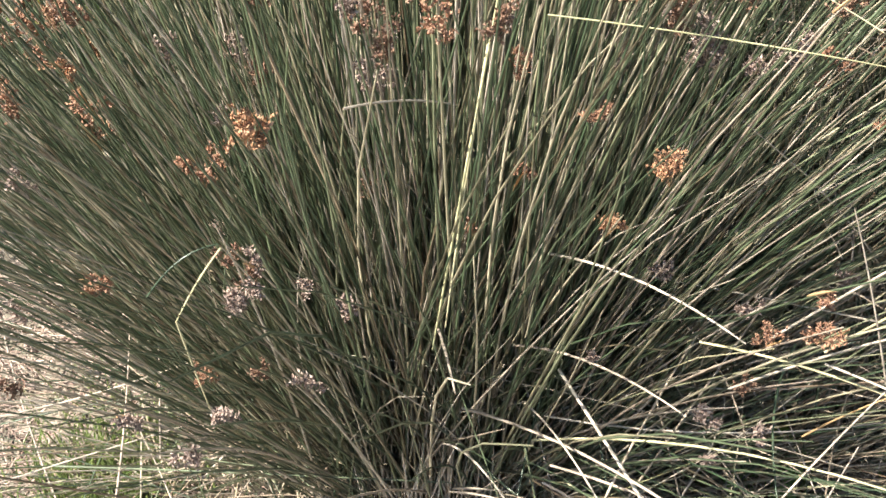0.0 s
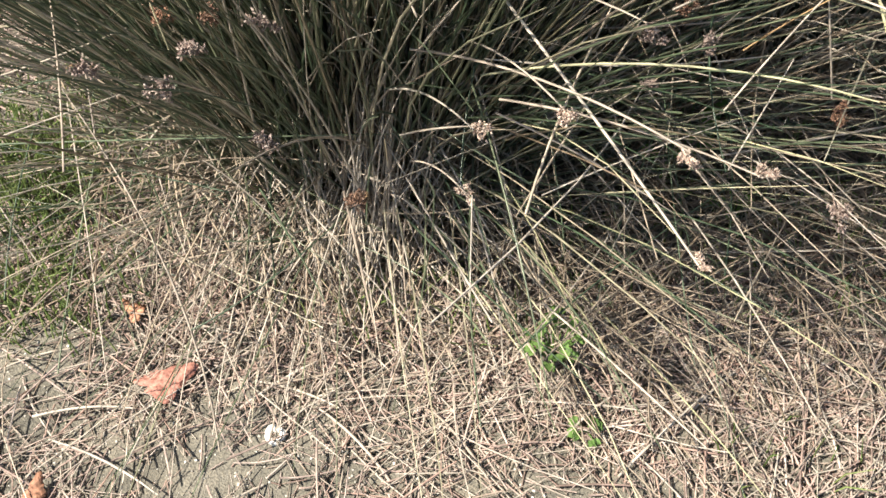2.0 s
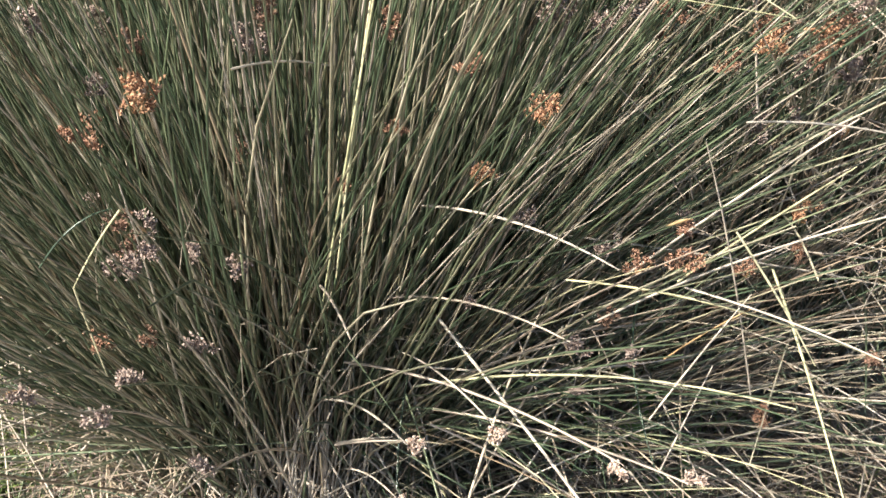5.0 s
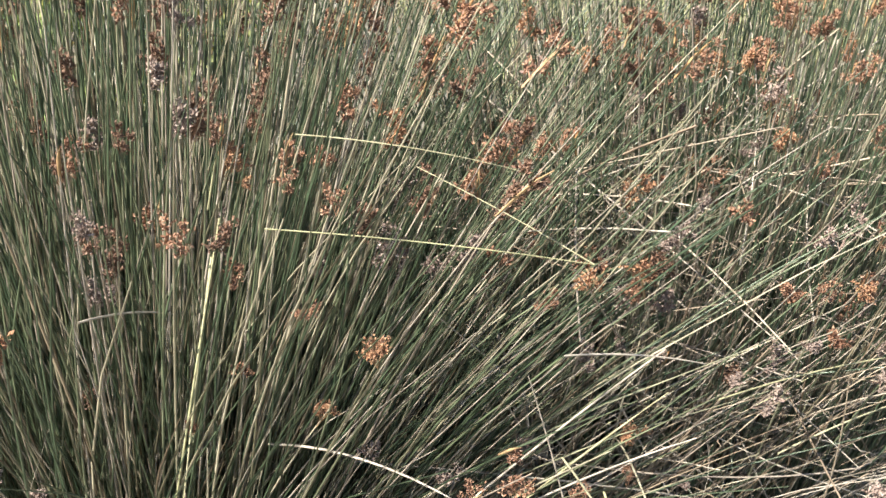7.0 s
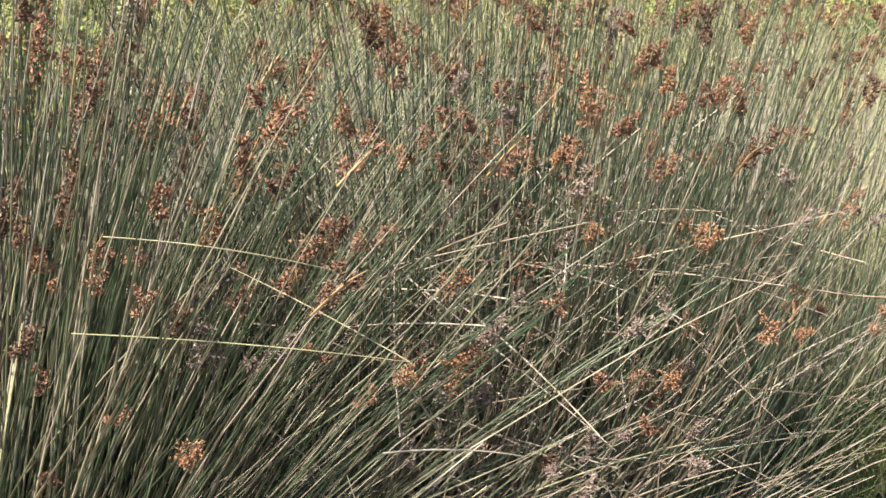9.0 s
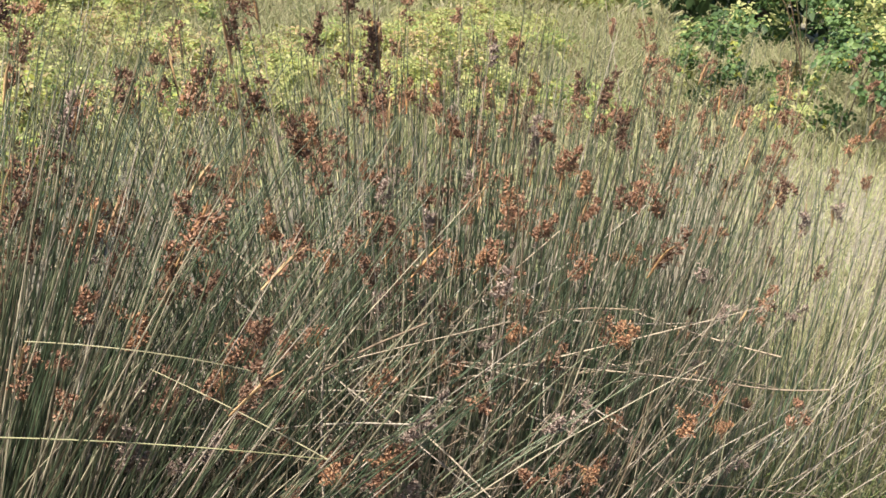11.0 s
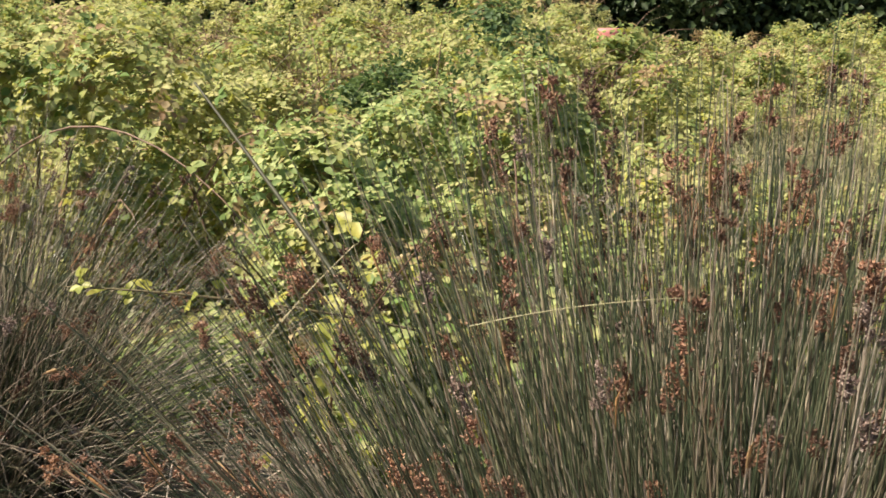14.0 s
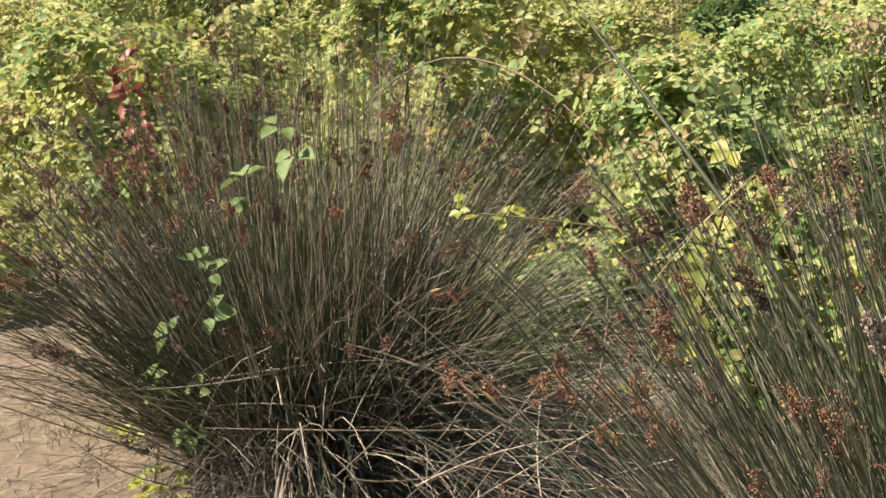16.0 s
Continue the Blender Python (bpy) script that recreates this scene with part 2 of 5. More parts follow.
    l.new(b.outputs[0], bsdf.inputs["Normal"])
    return m


SOIL = ground_mat()

# ======== mesh helpers ========
RNG = np.random.default_rng(7)


def fast_mesh(name, verts, faces, smooth=False):
    """A mesh from vertex and face arrays (all faces with the same number of corners)."""
    me = bpy.data.meshes.new(name)
    verts, faces = np.asarray(verts, np.float32), np.asarray(faces, np.int32)
    nf, k = faces.shape
    me.vertices.add(len(verts))
    me.vertices.foreach_set("co", verts.ravel())
    me.loops.add(nf * k)
    me.loops.foreach_set("vertex_index", faces.ravel())
    me.polygons.add(nf)
    me.polygons.foreach_set("loop_start", np.arange(0, nf * k, k, dtype=np.int32))
    me.polygons.foreach_set("loop_total", np.full(nf, k, np.int32))
    if smooth:
        me.polygons.foreach_set("use_smooth", np.ones(nf, bool))
    me.update(calc_edges=True)
    return me


def put(name, me, mat, parent=None, label="", m=None, kind=""):
    """Links a mesh as one object, as a part of parent or on its own."""
    if me.materials.find(mat.name) < 0:
        me.materials.append(mat)
    ob = new(name, me)
    if parent is not None:
        ob.parent = parent
        ob.matrix_parent_inverse = parent.matrix_basis.inverted()
    if m is not None:
        ob.matrix_basis = m
    if label or kind:
        tagged(ob, label=label, kind=kind)
    return ob


def tubes(name, p0, p1, ctrl, r0, r1, seg=5, sides=3):
    """Many thin tapered stalks in one mesh: from p0 to p1, pulled towards ctrl, radius r0 to r1."""
    p0, p1, ctrl = (np.asarray(a, float).reshape(-1, 3) for a in (p0, p1, ctrl))
    N = len(p0)
    r0, r1 = np.broadcast_to(r0, N), np.broadcast_to(r1, N)
    s = np.linspace(0, 1, seg + 1)[None, :, None]
    c = (1 - s) ** 2 * p0[:, None] + 2 * s * (1 - s) * ctrl[:, None] + s ** 2 * p1[:, None]
    d = np.gradient(c, axis=1)
    d /= np.linalg.norm(d, axis=2, keepdims=True) + 1e-9
    ref = np.where(np.abs(d[..., 2:3]) > 0.9, np.array([1.0, 0, 0]), np.array([0, 0, 1.0]))
    u = np.cross(d, ref)
    u /= np.linalg.norm(u, axis=2, keepdims=True) + 1e-9
    w = np.cross(d, u)
    r = (r0[:, None] + (r1 - r0)[:, None] * s[0, :, 0][None] ** 3)[..., None]
    a = np.arange(sides) * 2 * math.pi / sides
    v = c[:, :, None] + r[:, :, None] * (np.cos(a)[None, None, :, None] * u[:, :, None] + np.sin(a)[None, None, :, None] * w[:, :, None])
    base = (np.arange(N) * (seg + 1) * sides)[:, None, None]
    i = (np.arange(seg) * sides)[None, :, None]
    k = np.arange(sides)[None, None, :]
    k2 = (k + 1) % sides
    f = np.stack([base + i + k, base + i + k2, base + i + sides + k2, base + i + sides + k], -1).reshape(-1, 4)
    return fast_mesh(name, v.reshape(-1, 3), f, smooth=True)


def leaflets(name, pos, along, normal, size, width=0.62, fold=0.12, rich=True):
    """Many folded, pointed leaflets in one mesh."""
    pos, along, normal = (np.asarray(a, float) for a in (pos, along, normal))
    N = len(pos)
    size = np.broadcast_to(size, N)[:, None]
    y = along / (np.linalg.norm(along, axis=1, keepdims=True) + 1e-9)
    x = np.cross(y, normal)
    x /= np.linalg.norm(x, axis=1, keepdims=True) + 1e-9
    z = np.cross(x, y)
    if rich:
        sh = np.array([(0, 0, 0), (-0.42, 0.30, fold), (-0.36, 0.68, fold * 0.7), (0, 1.0, -fold * 0.9), (0.36, 0.68, fold * 0.7), (0.42, 0.30, fold), (0, 0.48, -fold * 0.3)])
        fc = np.array([(6, 0, 1), (6, 1, 2), (6, 2, 3), (6, 3, 4), (6, 4, 5), (6, 5, 0)])
    else:
        sh = np.array([(0, 0, 0), (-0.42, 0.5, fold), (0, 1.0, -fold), (0.42, 0.5, fold)])
        fc = np.array([(0, 1, 2), (0, 2, 3)])
    sh = sh * np.array([width / 0.72, 1, 1])
    v = pos[:, None] + size[:, None] * (sh[None, :, 0:1] * x[:, None] + sh[None, :, 1:2] * y[:, None] + sh[None, :, 2:3] * z[:, None])
    f = (np.arange(N) * len(sh))[:, None, None] + fc[None]
    return fast_mesh(name, v.reshape(-1, 3), f.reshape(-1, 3))


def unit(v):
    v = np.asarray(v, float)
    return v / (np.linalg.norm(v, axis=-1, keepdims=True) + 1e-9)


# ======== ground ========
def ground_z(x, y):
    return 0.012 * np.sin(2.1 * x + 0.6) * np.cos(1.7 * y) + 0.006 * np.sin(7 * x + 3 * y)


def build_ground():
    xs = np.concatenate([[-400, -150, -60, -25, -12], np.linspace(-6, 6, 121), [12, 25, 60, 150, 400]])
    ys = np.concatenate([[-400, -150, -60, -25, -12], np.linspace(-5, 8, 131), [12, 25, 60, 150, 400]])
    X, Y = np.meshgrid(xs, ys)
    near = (np.abs(X) < 6.5) & (np.abs(Y - 1.5) < 7)
    Z = np.where(near, ground_z(X, Y), 0.0)
    nx, ny = len(xs), len(ys)
    i = (np.arange(ny - 1)[:, None] * nx + np.arange(nx - 1)[None]).ravel()
    f = np.stack([i, i + 1, i + nx + 1, i + nx], -1)
    ob = put("ground", fast_mesh("ground", np.stack([X, Y, Z], -1).reshape(-1, 3), f, smooth=True), SOIL)
    tagged(ob, label="grey-brown sandy soil strewn with dry rush straw", category="ground", kind="structure")


build_ground()

# ======== rush clumps ========
def stem_shape(n, base, spread, lean_max, length, lean_pow=0.8, heading=None, heading_w=0.0, droop=0.12, right=1.0, left=1.0, front=1.0, chaos=0.5, bend=0.048):
    """Bases, tips and controls of n stems that fan out of a tussock."""
    a = RNG.uniform(0, 2 * math.pi, n)
    r = np.sqrt(RNG.uniform(0, 1, n))
    bx, by = base[0] + spread[0] * r * np.cos(a), base[1] + spread[1] * r * np.sin(a)
    lean = np.radians(lean_max) * np.clip(r * 0.75 + chaos * RNG.normal(0, 0.6, n), 0.02, 1.0) ** lean_pow
    az = a + RNG.normal(0, 0.6, n) + np.where(RNG.random(n) < 0.28, RNG.normal(0, 1.3, n), 0)
    h = np.stack([np.cos(az), np.sin(az)], 1)
    if heading is not None:
        h = h + heading_w * np.asarray(heading)[None]
        h /= np.linalg.norm(h, axis=1, keepdims=True) + 1e-6
    lean = lean * np.where(h[:, 0] > 0.3, right, np.where(h[:, 0] < -0.4, left, 1.0)) * np.where(h[:, 1] < -0.45, front, 1.0)
    L = length[0] + (length[1] - length[0]) * RNG.random(n) ** 1.05
    p0 = np.stack([bx, by, ground_z(bx, by) - 0.01], 1)
    d = np.stack([h[:, 0] * np.sin(lean), h[:, 1] * np.sin(lean), np.cos(lean)], 1)
    p1 = p0 + d * L[:, None]
    p1[:, 2] = np.maximum(p1[:, 2] - droop * L * np.sin(lean) ** 2, 0.03)
    c = p0 + d * L[:, None] * 0.5 + np.stack([-h[:, 0], -h[:, 1], np.full(n, 0.9)], 1) * (L * 0.10 * np.sin(lean))[:, None] \
        + RNG.normal(0, 1, (n, 3)) * bend
    return p0, p1, c


def capsule_head(seed, branches, size):
    """One fruiting head: a loose one-sided panicle of pointed capsules in dry papery scales on short branches; local z runs along the stem."""
    g = np.random.default_rng(seed)
    V, F, n0 = [], [], 0
    grain = np.array([(0, 0, -1), (1, 0, 0), (-0.5, 0.87, 0), (-0.5, -0.87, 0), (0, 0, 1.5)])
    fg = np.array([(0, 2, 1), (0, 3, 2), (0, 1, 3), (4, 1, 2), (4, 2, 3), (4, 3, 1)])
    root = np.array([0, 0, -0.5 * size])
    for k in range(branches):
        c = np.array([0.26 * size, 0, (k + 0.5) / branches * size - 0.45 * size]) + g.normal(0, 1, 3) * np.array([0.13, 0.16, 0.10]) * size
        side = unit(np.cross(c - root, (0.2, 1, 0.1))) * 0.0005
        V.append(np.array([root - side, root + side, c + side * 0.6, c - side * 0.6]))
        F.append(np.array([(0, 1, 2), (0, 2, 3)]) + n0)
        n0 += 4
        for _ in range(int(g.integers(17, 25))):
            q = c + g.normal(0, 1, 3) * 0.085 * size
            d = unit(unit(q - root) + unit(g.normal(0, 1, 3)) * 0.8)
            u = unit(np.cross(d, g.normal(0, 1, 3)))
            w = np.cross(d, u)
            r = g.uniform(0.0008, 0.0013)
            V.append(q + r * (grain[:, 0:1] * u + grain[:, 1:2] * w + 1.9 * grain[:, 2:3] * d))
            F.append(fg + n0)
            n0 += 5
            for i in range(2):
                a = i * 3.1 + g.uniform(0, 1)
                o = unit(d + (math.cos(a) * u + math.sin(a) * w) * g.uniform(0.4, 1.1))
                x = np.cross(o, d) / (np.linalg.norm(np.cross(o, d)) + 1e-6)
                L, b = g.uniform(0.0028, 0.0055), g.uniform(0.0008, 0.0016)
                V.append(np.array([q, q + o * L * 0.45 - x * b, q + o * L + d * 0.0006, q + o * L * 0.45 + x * b]))
                F.append(np.array([(0, 1, 2), (0, 2, 3)]) + n0)
                n0 += 4
    return fast_mesh("flower_head", np.concatenate(V), np.concatenate(F))


def bract_mesh(seed):
    """A slim split sheath that swells out of the stem below the head and ends in a point beside it."""
    g = np.random.default_rng(seed)
    L, w = g.uniform(0.016, 0.030), g.uniform(0.0020, 0.0030)
    prof = [(-0.030, 0.0011), (-0.014, w * 0.8), (0.0, w), (L * 0.5, w * 0.5), (L, 0.0003)]
    V, F = [], []
    for k, (z, r) in enumerate(prof):
        back = -0.0025 * k / 4 - 0.005 * max(0.0, z / L) ** 2
        for q in (-1, 0, 1):
            V.append((q * r, back + (0.0 if q else -0.8 * r), z))
            V.append((q * r * 0.8, back + 0.0006 + (0.0 if q else -0.7 * r), z))
    for k in range(len(prof) - 1):
        for q in range(2):
            a = k * 6 + q * 2
            F.append((a, a + 2, a + 8, a + 6))
            F.append((a + 1, a + 7, a + 9, a + 3))
        F.append((k * 6, k * 6 + 6, k * 6 + 7, k * 6 + 1))
        F.append((k * 6 + 4, k * 6 + 5, k * 6 + 11, k * 6 + 10))
    return fast_mesh("bract", V, F, smooth=True)


HEADS_RUST = [capsule_head(11 + k, 5 + k % 3, 0.032 + 0.004 * (k % 4)) for k in range(8)]
HEADS_GREY = [capsule_head(31 + k, 4 + k % 3, 0.029 + 0.004 * k) for k in range(4)]
BRACTS = [bract_mesh(51 + k) for k in range(4)]
HEADS_DARK = [capsule_head(71 + k, 5 + k, 0.032 + 0.004 * k) for k in range(3)]
for k, me in enumerate(HEADS_RUST):
    me.materials.append(GOLD_RUST if k % 3 == 2 else RUST)
for me in HEADS_GREY:
    me.materials.append(GREYHEAD)
for me in HEADS_DARK:
    me.materials.append(DARKHEAD)


def axis_matrix(p, d, spin=0.0, s=1.0):
    q = Vector(d).normalized().to_track_quat("Z", "Y").to_matrix().to_4x4()
    return Matrix.Translation(Vector(p)) @ q @ Matrix.Rotation(spin, 4, "Z") @ Matrix.Scale(s, 4)


def add_head(clump, p, d, grey=False, s=1.0, dark=False):
    pool = HEADS_DARK if RNG.random() < (0.5 if dark else 0.8 if grey and p[2] > 1.1 else 0.12) else HEADS_GREY if grey else HEADS_RUST
    me = pool[int(RNG.integers(len(pool)))]
    ob = put("flower_head", me, me.materials[0], clump)
    tall = 1.2 if p[2] > 1.12 else 1.0
    ob.matrix_basis = axis_matrix(p, d, RNG.uniform(0, 6.28), s) @ Matrix.Diagonal((1, 1, tall, 1))
    if RNG.random() < (0.10 if grey else 0.55):
        br = put("bract", BRACTS[int(RNG.integers(4))], BRACT, None)
        br.parent = ob
    return ob


# single stems share a few slightly bowed unit meshes
UNIT_STEMS = []
for k in range(8):
    b = 0.015 + 0.012 * k
    UNIT_STEMS.append(tubes("stem", [(0, 0, 0)], [(0, 0, 1)], [(b, 0.01, 0.55)], 1.0, 0.25, 7, 5))


def single_stem(clump, p0, p1, bow, r, mat):
    """One stalk as a part; the meshes are one metre long and one metre in radius before scaling."""
    key = (bow, mat.name)
    if key not in STEM_CACHE:
        me = UNIT_STEMS[bow].copy()
        v = np.zeros(len(me.vertices) * 3, np.float32)
        me.vertices.foreach_get("co", v)
        v = v.reshape(-1, 3)
        cen = v.reshape(8, 5, 3).mean(1, keepdims=True)
        v = (cen + (v.reshape(8, 5, 3) - cen) * 0.0015).reshape(-1, 3)
        me.vertices.foreach_set("co", v.ravel())
        me.materials.append(mat)
        STEM_CACHE[key] = me
    ob = put("stem", STEM_CACHE[key], mat, clump)
    d = Vector(p1) - Vector(p0)
    q = d.normalized().to_track_quat("Z", "Y").to_matrix().to_4x4()
    L = d.length
    ob.matrix_basis = Matrix.Translation(Vector(p0)) @ q @ Matrix.Rotation(RNG.uniform(0, 6.28), 4, "Z") @ Matrix.Diagonal((L * r / 0.0015 / L, L * r / 0.0015 / L, L, 1))
    return ob


STEM_CACHE = {}


def rush_clump(name, base, parts, label, heads, near_stems, dark=False):
    """A tussock: parts are calls for the joined stems; near_stems and heads are single parts."""
    root = tagged(new(name), label=label, category="rush clump", group="rush clumps")
    root.empty_display_size = 0.2
    root.matrix_basis = Matrix.Translation((base[0], base[1], 0))
    for nm, n, mat, kw, r in parts:
        p0, p1, c = stem_shape(n, **kw)
        rr = RNG.uniform(0.75, 1.25, n) * r
        put(nm, tubes(nm, p0, p1, c, rr, rr * 0.3, 6, 3), mat, root, kind="stuff")
    for n, mat, kw, r in near_stems:
        p0, p1, c = stem_shape(n, **kw)
        for k in range(n):
            single_stem(root, p0[k], p1[k], int(RNG.integers(8)), r * RNG.uniform(0.8, 1.3), mat)
    for n, kw, grey in heads:
        p0, p1, c = stem_shape(n, **kw)
        rr = np.full(n, 0.0015)
        put("fruiting_stem_mass", tubes("fruiting_stem_mass", p0, p1, c, rr, rr * 0.35, 7, 3), GREEN if not grey else STRAW, root, kind="stuff")
        for k in range(n):
            s = RNG.uniform(0.82, 0.93)
            p = (1 - s) ** 2 * p0[k] + 2 * s * (1 - s) * c[k] + s * s * p1[k]
            add_head(root, p, p1[k] - c[k], grey, RNG.uniform(0.9, 1.35) * (1.2 if dark else 1.0), dark)
    return root


A1, A2 = (-0.12, 1.53), (1.00, 1.92)
clump_a = rush_clump("rush_clump", A1, [
    ("stem_mass", 2300, GREEN, dict(base=A1, spread=(0.25, 0.22), lean_max=52, length=(0.75, 1.60), right=0.78, left=0.74, front=0.7), 0.0018),
    ("inner_stem_mass", 1300, GREEN, dict(base=A1, spread=(0.26, 0.23), lean_max=42, length=(0.35, 1.0), front=0.7), 0.0016),
    ("dry_stem_mass", 330, STRAW, dict(base=A1, spread=(0.26, 0.23), lean_max=58, length=(0.6, 1.3), front=0.6), 0.0012),
    ("tall_stem_mass", 420, GREEN, dict(base=A1, spread=(0.25, 0.22), lean_max=44, length=(1.15, 1.58), front=0.75), 0.0018),
    ("upright_dry_mass", 200, STRAW, dict(base=A1, spread=(0.25, 0.22), lean_max=45, length=(1.0, 1.5), front=0.7), 0.0013),
    ("right_fan", 360, GREEN, dict(base=(A1[0] + 0.15, A1[1] - 0.06), spread=(0.14, 0.18), lean_max=60, length=(0.8, 1.30), heading=(1, 0.0), heading_w=1.0), 0.0014),
    ("yellowed_stem_mass", 50, YELLOW_STEM, dict(base=(A1[0] + 0.18, A1[1] - 0.1), spread=(0.14, 0.14), lean_max=72, length=(0.7, 1.25), heading=(1, -0.2), heading_w=1.1), 0.0013),
    ("left_fan", 150, STRAW, dict(base=(A1[0] - 0.12, A1[1]), spread=(0.16, 0.2), lean_max=76, length=(0.7, 1.25), heading=(-1, 0.1), heading_w=1.1, droop=0.1), 0.0012),
    ("left_green_fan", 140, GREEN, dict(base=(A1[0] - 0.12, A1[1] - 0.04), spread=(0.16, 0.2), lean_max=80, length=(0.5, 1.1), heading=(-1, -0.1), heading_w=1.0, droop=0.15), 0.0013),
], "large dense clump of grey-green spiny rush with rusty fruiting heads", [
    (90, dict(base=A1, spread=(0.24, 0.2), lean_max=36, length=(1.25, 1.62), heading=(0, 1), heading_w=0.5), False),
    (24, dict(base=A1, spread=(0.24, 0.2), lean_max=40, length=(1.2, 1.55), heading=(0, 1), heading_w=0.5), True),
], [
    (210, GREEN, dict(base=(A1[0], A1[1] - 0.08), spread=(0.25, 0.13), lean_max=40, length=(1.05, 1.45), heading=(0, -1), heading_w=0.15, front=0.6), 0.0015),
    (40, STRAW, dict(base=(A1[0] + 0.1, A1[1] - 0.08), spread=(0.24, 0.13), lean_max=66, length=(0.7, 1.2), heading=(0.9, -0.6), heading_w=0.6), 0.0013),
])
clump_d = rush_clump("rush_clump", A2, [
    ("stem_mass", 1650, COOL_GREEN, dict(base=A2, spread=(0.52, 0.34), lean_max=23, length=(0.60, 1.48), right=0.55), 0.0017),
    ("dry_stem_mass", 380, STRAW, dict(base=(0.95, 1.84), spread=(0.46, 0.30), lean_max=38, length=(0.7, 1.35), heading=(0.2, -0.5), heading_w=0.4), 0.0013),
    ("dead_stem_mass", 300, OLD_STRAW, dict(base=(0.48, 1.62), spread=(0.34, 0.22), lean_max=52, length=(0.7, 1.2), heading=(1, -0.1), heading_w=1.0), 0.0014),
    ("bleached_stem_mass", 90, STRAW, dict(base=(0.52, 1.58), spread=(0.34, 0.2), lean_max=58, length=(0.6, 1.15), heading=(1, -0.15), heading_w=0.9), 0.0014),
    ("outer_stem_mass", 170, COOL_GREEN, dict(base=(1.55, 1.96), spread=(0.20, 0.22), lean_max=8, length=(0.7, 1.2)), 0.0015),
    ("inner_stem_mass", 1700, COOL_GREEN, dict(base=(0.86, 1.82), spread=(0.48, 0.32), lean_max=20, length=(0.35, 0.95)), 0.0018),
], "dense clump of grey-green spiny rush merging with its neighbour", [
    (90, dict(base=A2, spread=(0.5, 0.28), lean_max=18, length=(1.2, 1.55)), False),
    (60, dict(base=(0.9, 1.68), spread=(0.46, 0.20), lean_max=24, length=(0.8, 1.35), heading=(0.1, -1), heading_w=0.8), False),
    (50, dict(base=A2, spread=(0.46, 0.28), lean_max=22, length=(1.0, 1.5)), True),
    (60, dict(base=(0.62, 1.60), spread=(0.36, 0.22), lean_max=50, length=(0.8, 1.2), heading=(1, -0.1), heading_w=0.9), True),
], [
    (190, COOL_GREEN, dict(base=(0.95, 1.64), spread=(0.5, 0.16), lean_max=24, length=(0.9, 1.35), heading=(0.2, -1), heading_w=0.3), 0.0015),
    (60, STRAW, dict(base=(0.78, 1.60), spread=(0.36, 0.14), lean_max=50, length=(0.6, 1.1), heading=(0.8, -0.6), heading_w=0.6), 0.0014),
])


def thatch(clump, n, x, y, out, mat, r, name="hanging_thatch"):
    """Dead stalks that bend over the front of a tussock and hang to the ground."""
    p0 = np.stack([RNG.normal(x[0], x[1], n), RNG.uniform(y[0], y[1], n), RNG.uniform(0.03, 0.30, n)], 1)
    p1 = p0 + np.stack([RNG.normal(0, 0.17, n), -RNG.uniform(out[0], out[1], n), np.zeros(n)], 1)
    p1[:, 2] = RNG.uniform(0.005, 0.07, n)
    c = (p0 + p1) / 2 + np.stack([RNG.normal(0, 0.035, n), RNG.normal(0, 0.03, n), RNG.uniform(0.0, 0.16, n)], 1)
    rr = RNG.uniform(0.7, 1.3, n) * r
    put(name, tubes(name, p0, p1, c, rr, rr * 0.6, 6, 3), mat, clump, kind="stuff")


def sprawl(clump, n, box, length, tilt, mat, r, name):
    """Thin stalks that lie across one another at every angle round the foot of a clump."""
    c0 = np.stack([RNG.uniform(box[0], box[1], n), RNG.uniform(box[2], box[3], n), box[4] + (box[5] - box[4]) * RNG.random(n) ** 1.5], 1)
    a, ti = RNG.uniform(0, 6.28, n), RNG.normal(0, tilt, n)
    d = np.stack([np.cos(a) * np.cos(ti), np.sin(a) * np.cos(ti), np.sin(ti)], 1)
    L = RNG.uniform(length[0], length[1], n)[:, None]
    p0, p1 = c0 - d * L / 2, c0 + d * L / 2
    for p in (p0, p1):
        p[:, 2] = np.maximum(p[:, 2], RNG.uniform(0.004, 0.03, n))
    c = (p0 + p1) / 2 + RNG.normal(0, 1, (n, 3)) * np.array([0.09, 0.09, 0.05]) * L
    c[:, 2] = np.maximum(c[:, 2], 0.01)
    rr = RNG.uniform(0.7, 1.3, n) * r
    put(name, tubes(name, p0, p1, c, rr, rr * 0.5, 6, 3), mat, clump, kind="stuff")


thatch(clump_a, 70, (-0.10, 0.15), (1.22, 1.40), (0.10, 0.48), STRAW, 0.0012)
thatch(clump_a, 120, (-0.08, 0.20), (1.20, 1.40), (0.06, 0.44), OLD_STRAW, 0.0013)
thatch(clump_a, 40, (-0.12, 0.06), (1.20, 1.32), (0.10, 0.30), STRAW, 0.0015)
sprawl(clump_a, 220, (0.10, 1.0, 0.92, 1.22, 0.02, 0.22), (0.2, 0.65), 0.22, OLD_STRAW, 0.0012, "sprawling_dead_mass")
sprawl(clump_a, 45, (0.10, 0.95, 0.98, 1.35, 0.15, 0.6), (0.35, 0.85), 0.30, STRAW, 0.0012, "sprawling_pale_mass")
sprawl(clump_a, 110, (0.10, 1.0, 1.02, 1.5, 0.05, 0.5), (0.3, 0.8), 0.30, GREEN, 0.0012, "sprawling_green_mass")
sprawl(clump_a, 70, (-0.62, -0.15, 1.12, 1.5, 0.02, 0.34), (0.2, 0.65), 0.28, GREEN, 0.0012, "sprawling_green_mass")
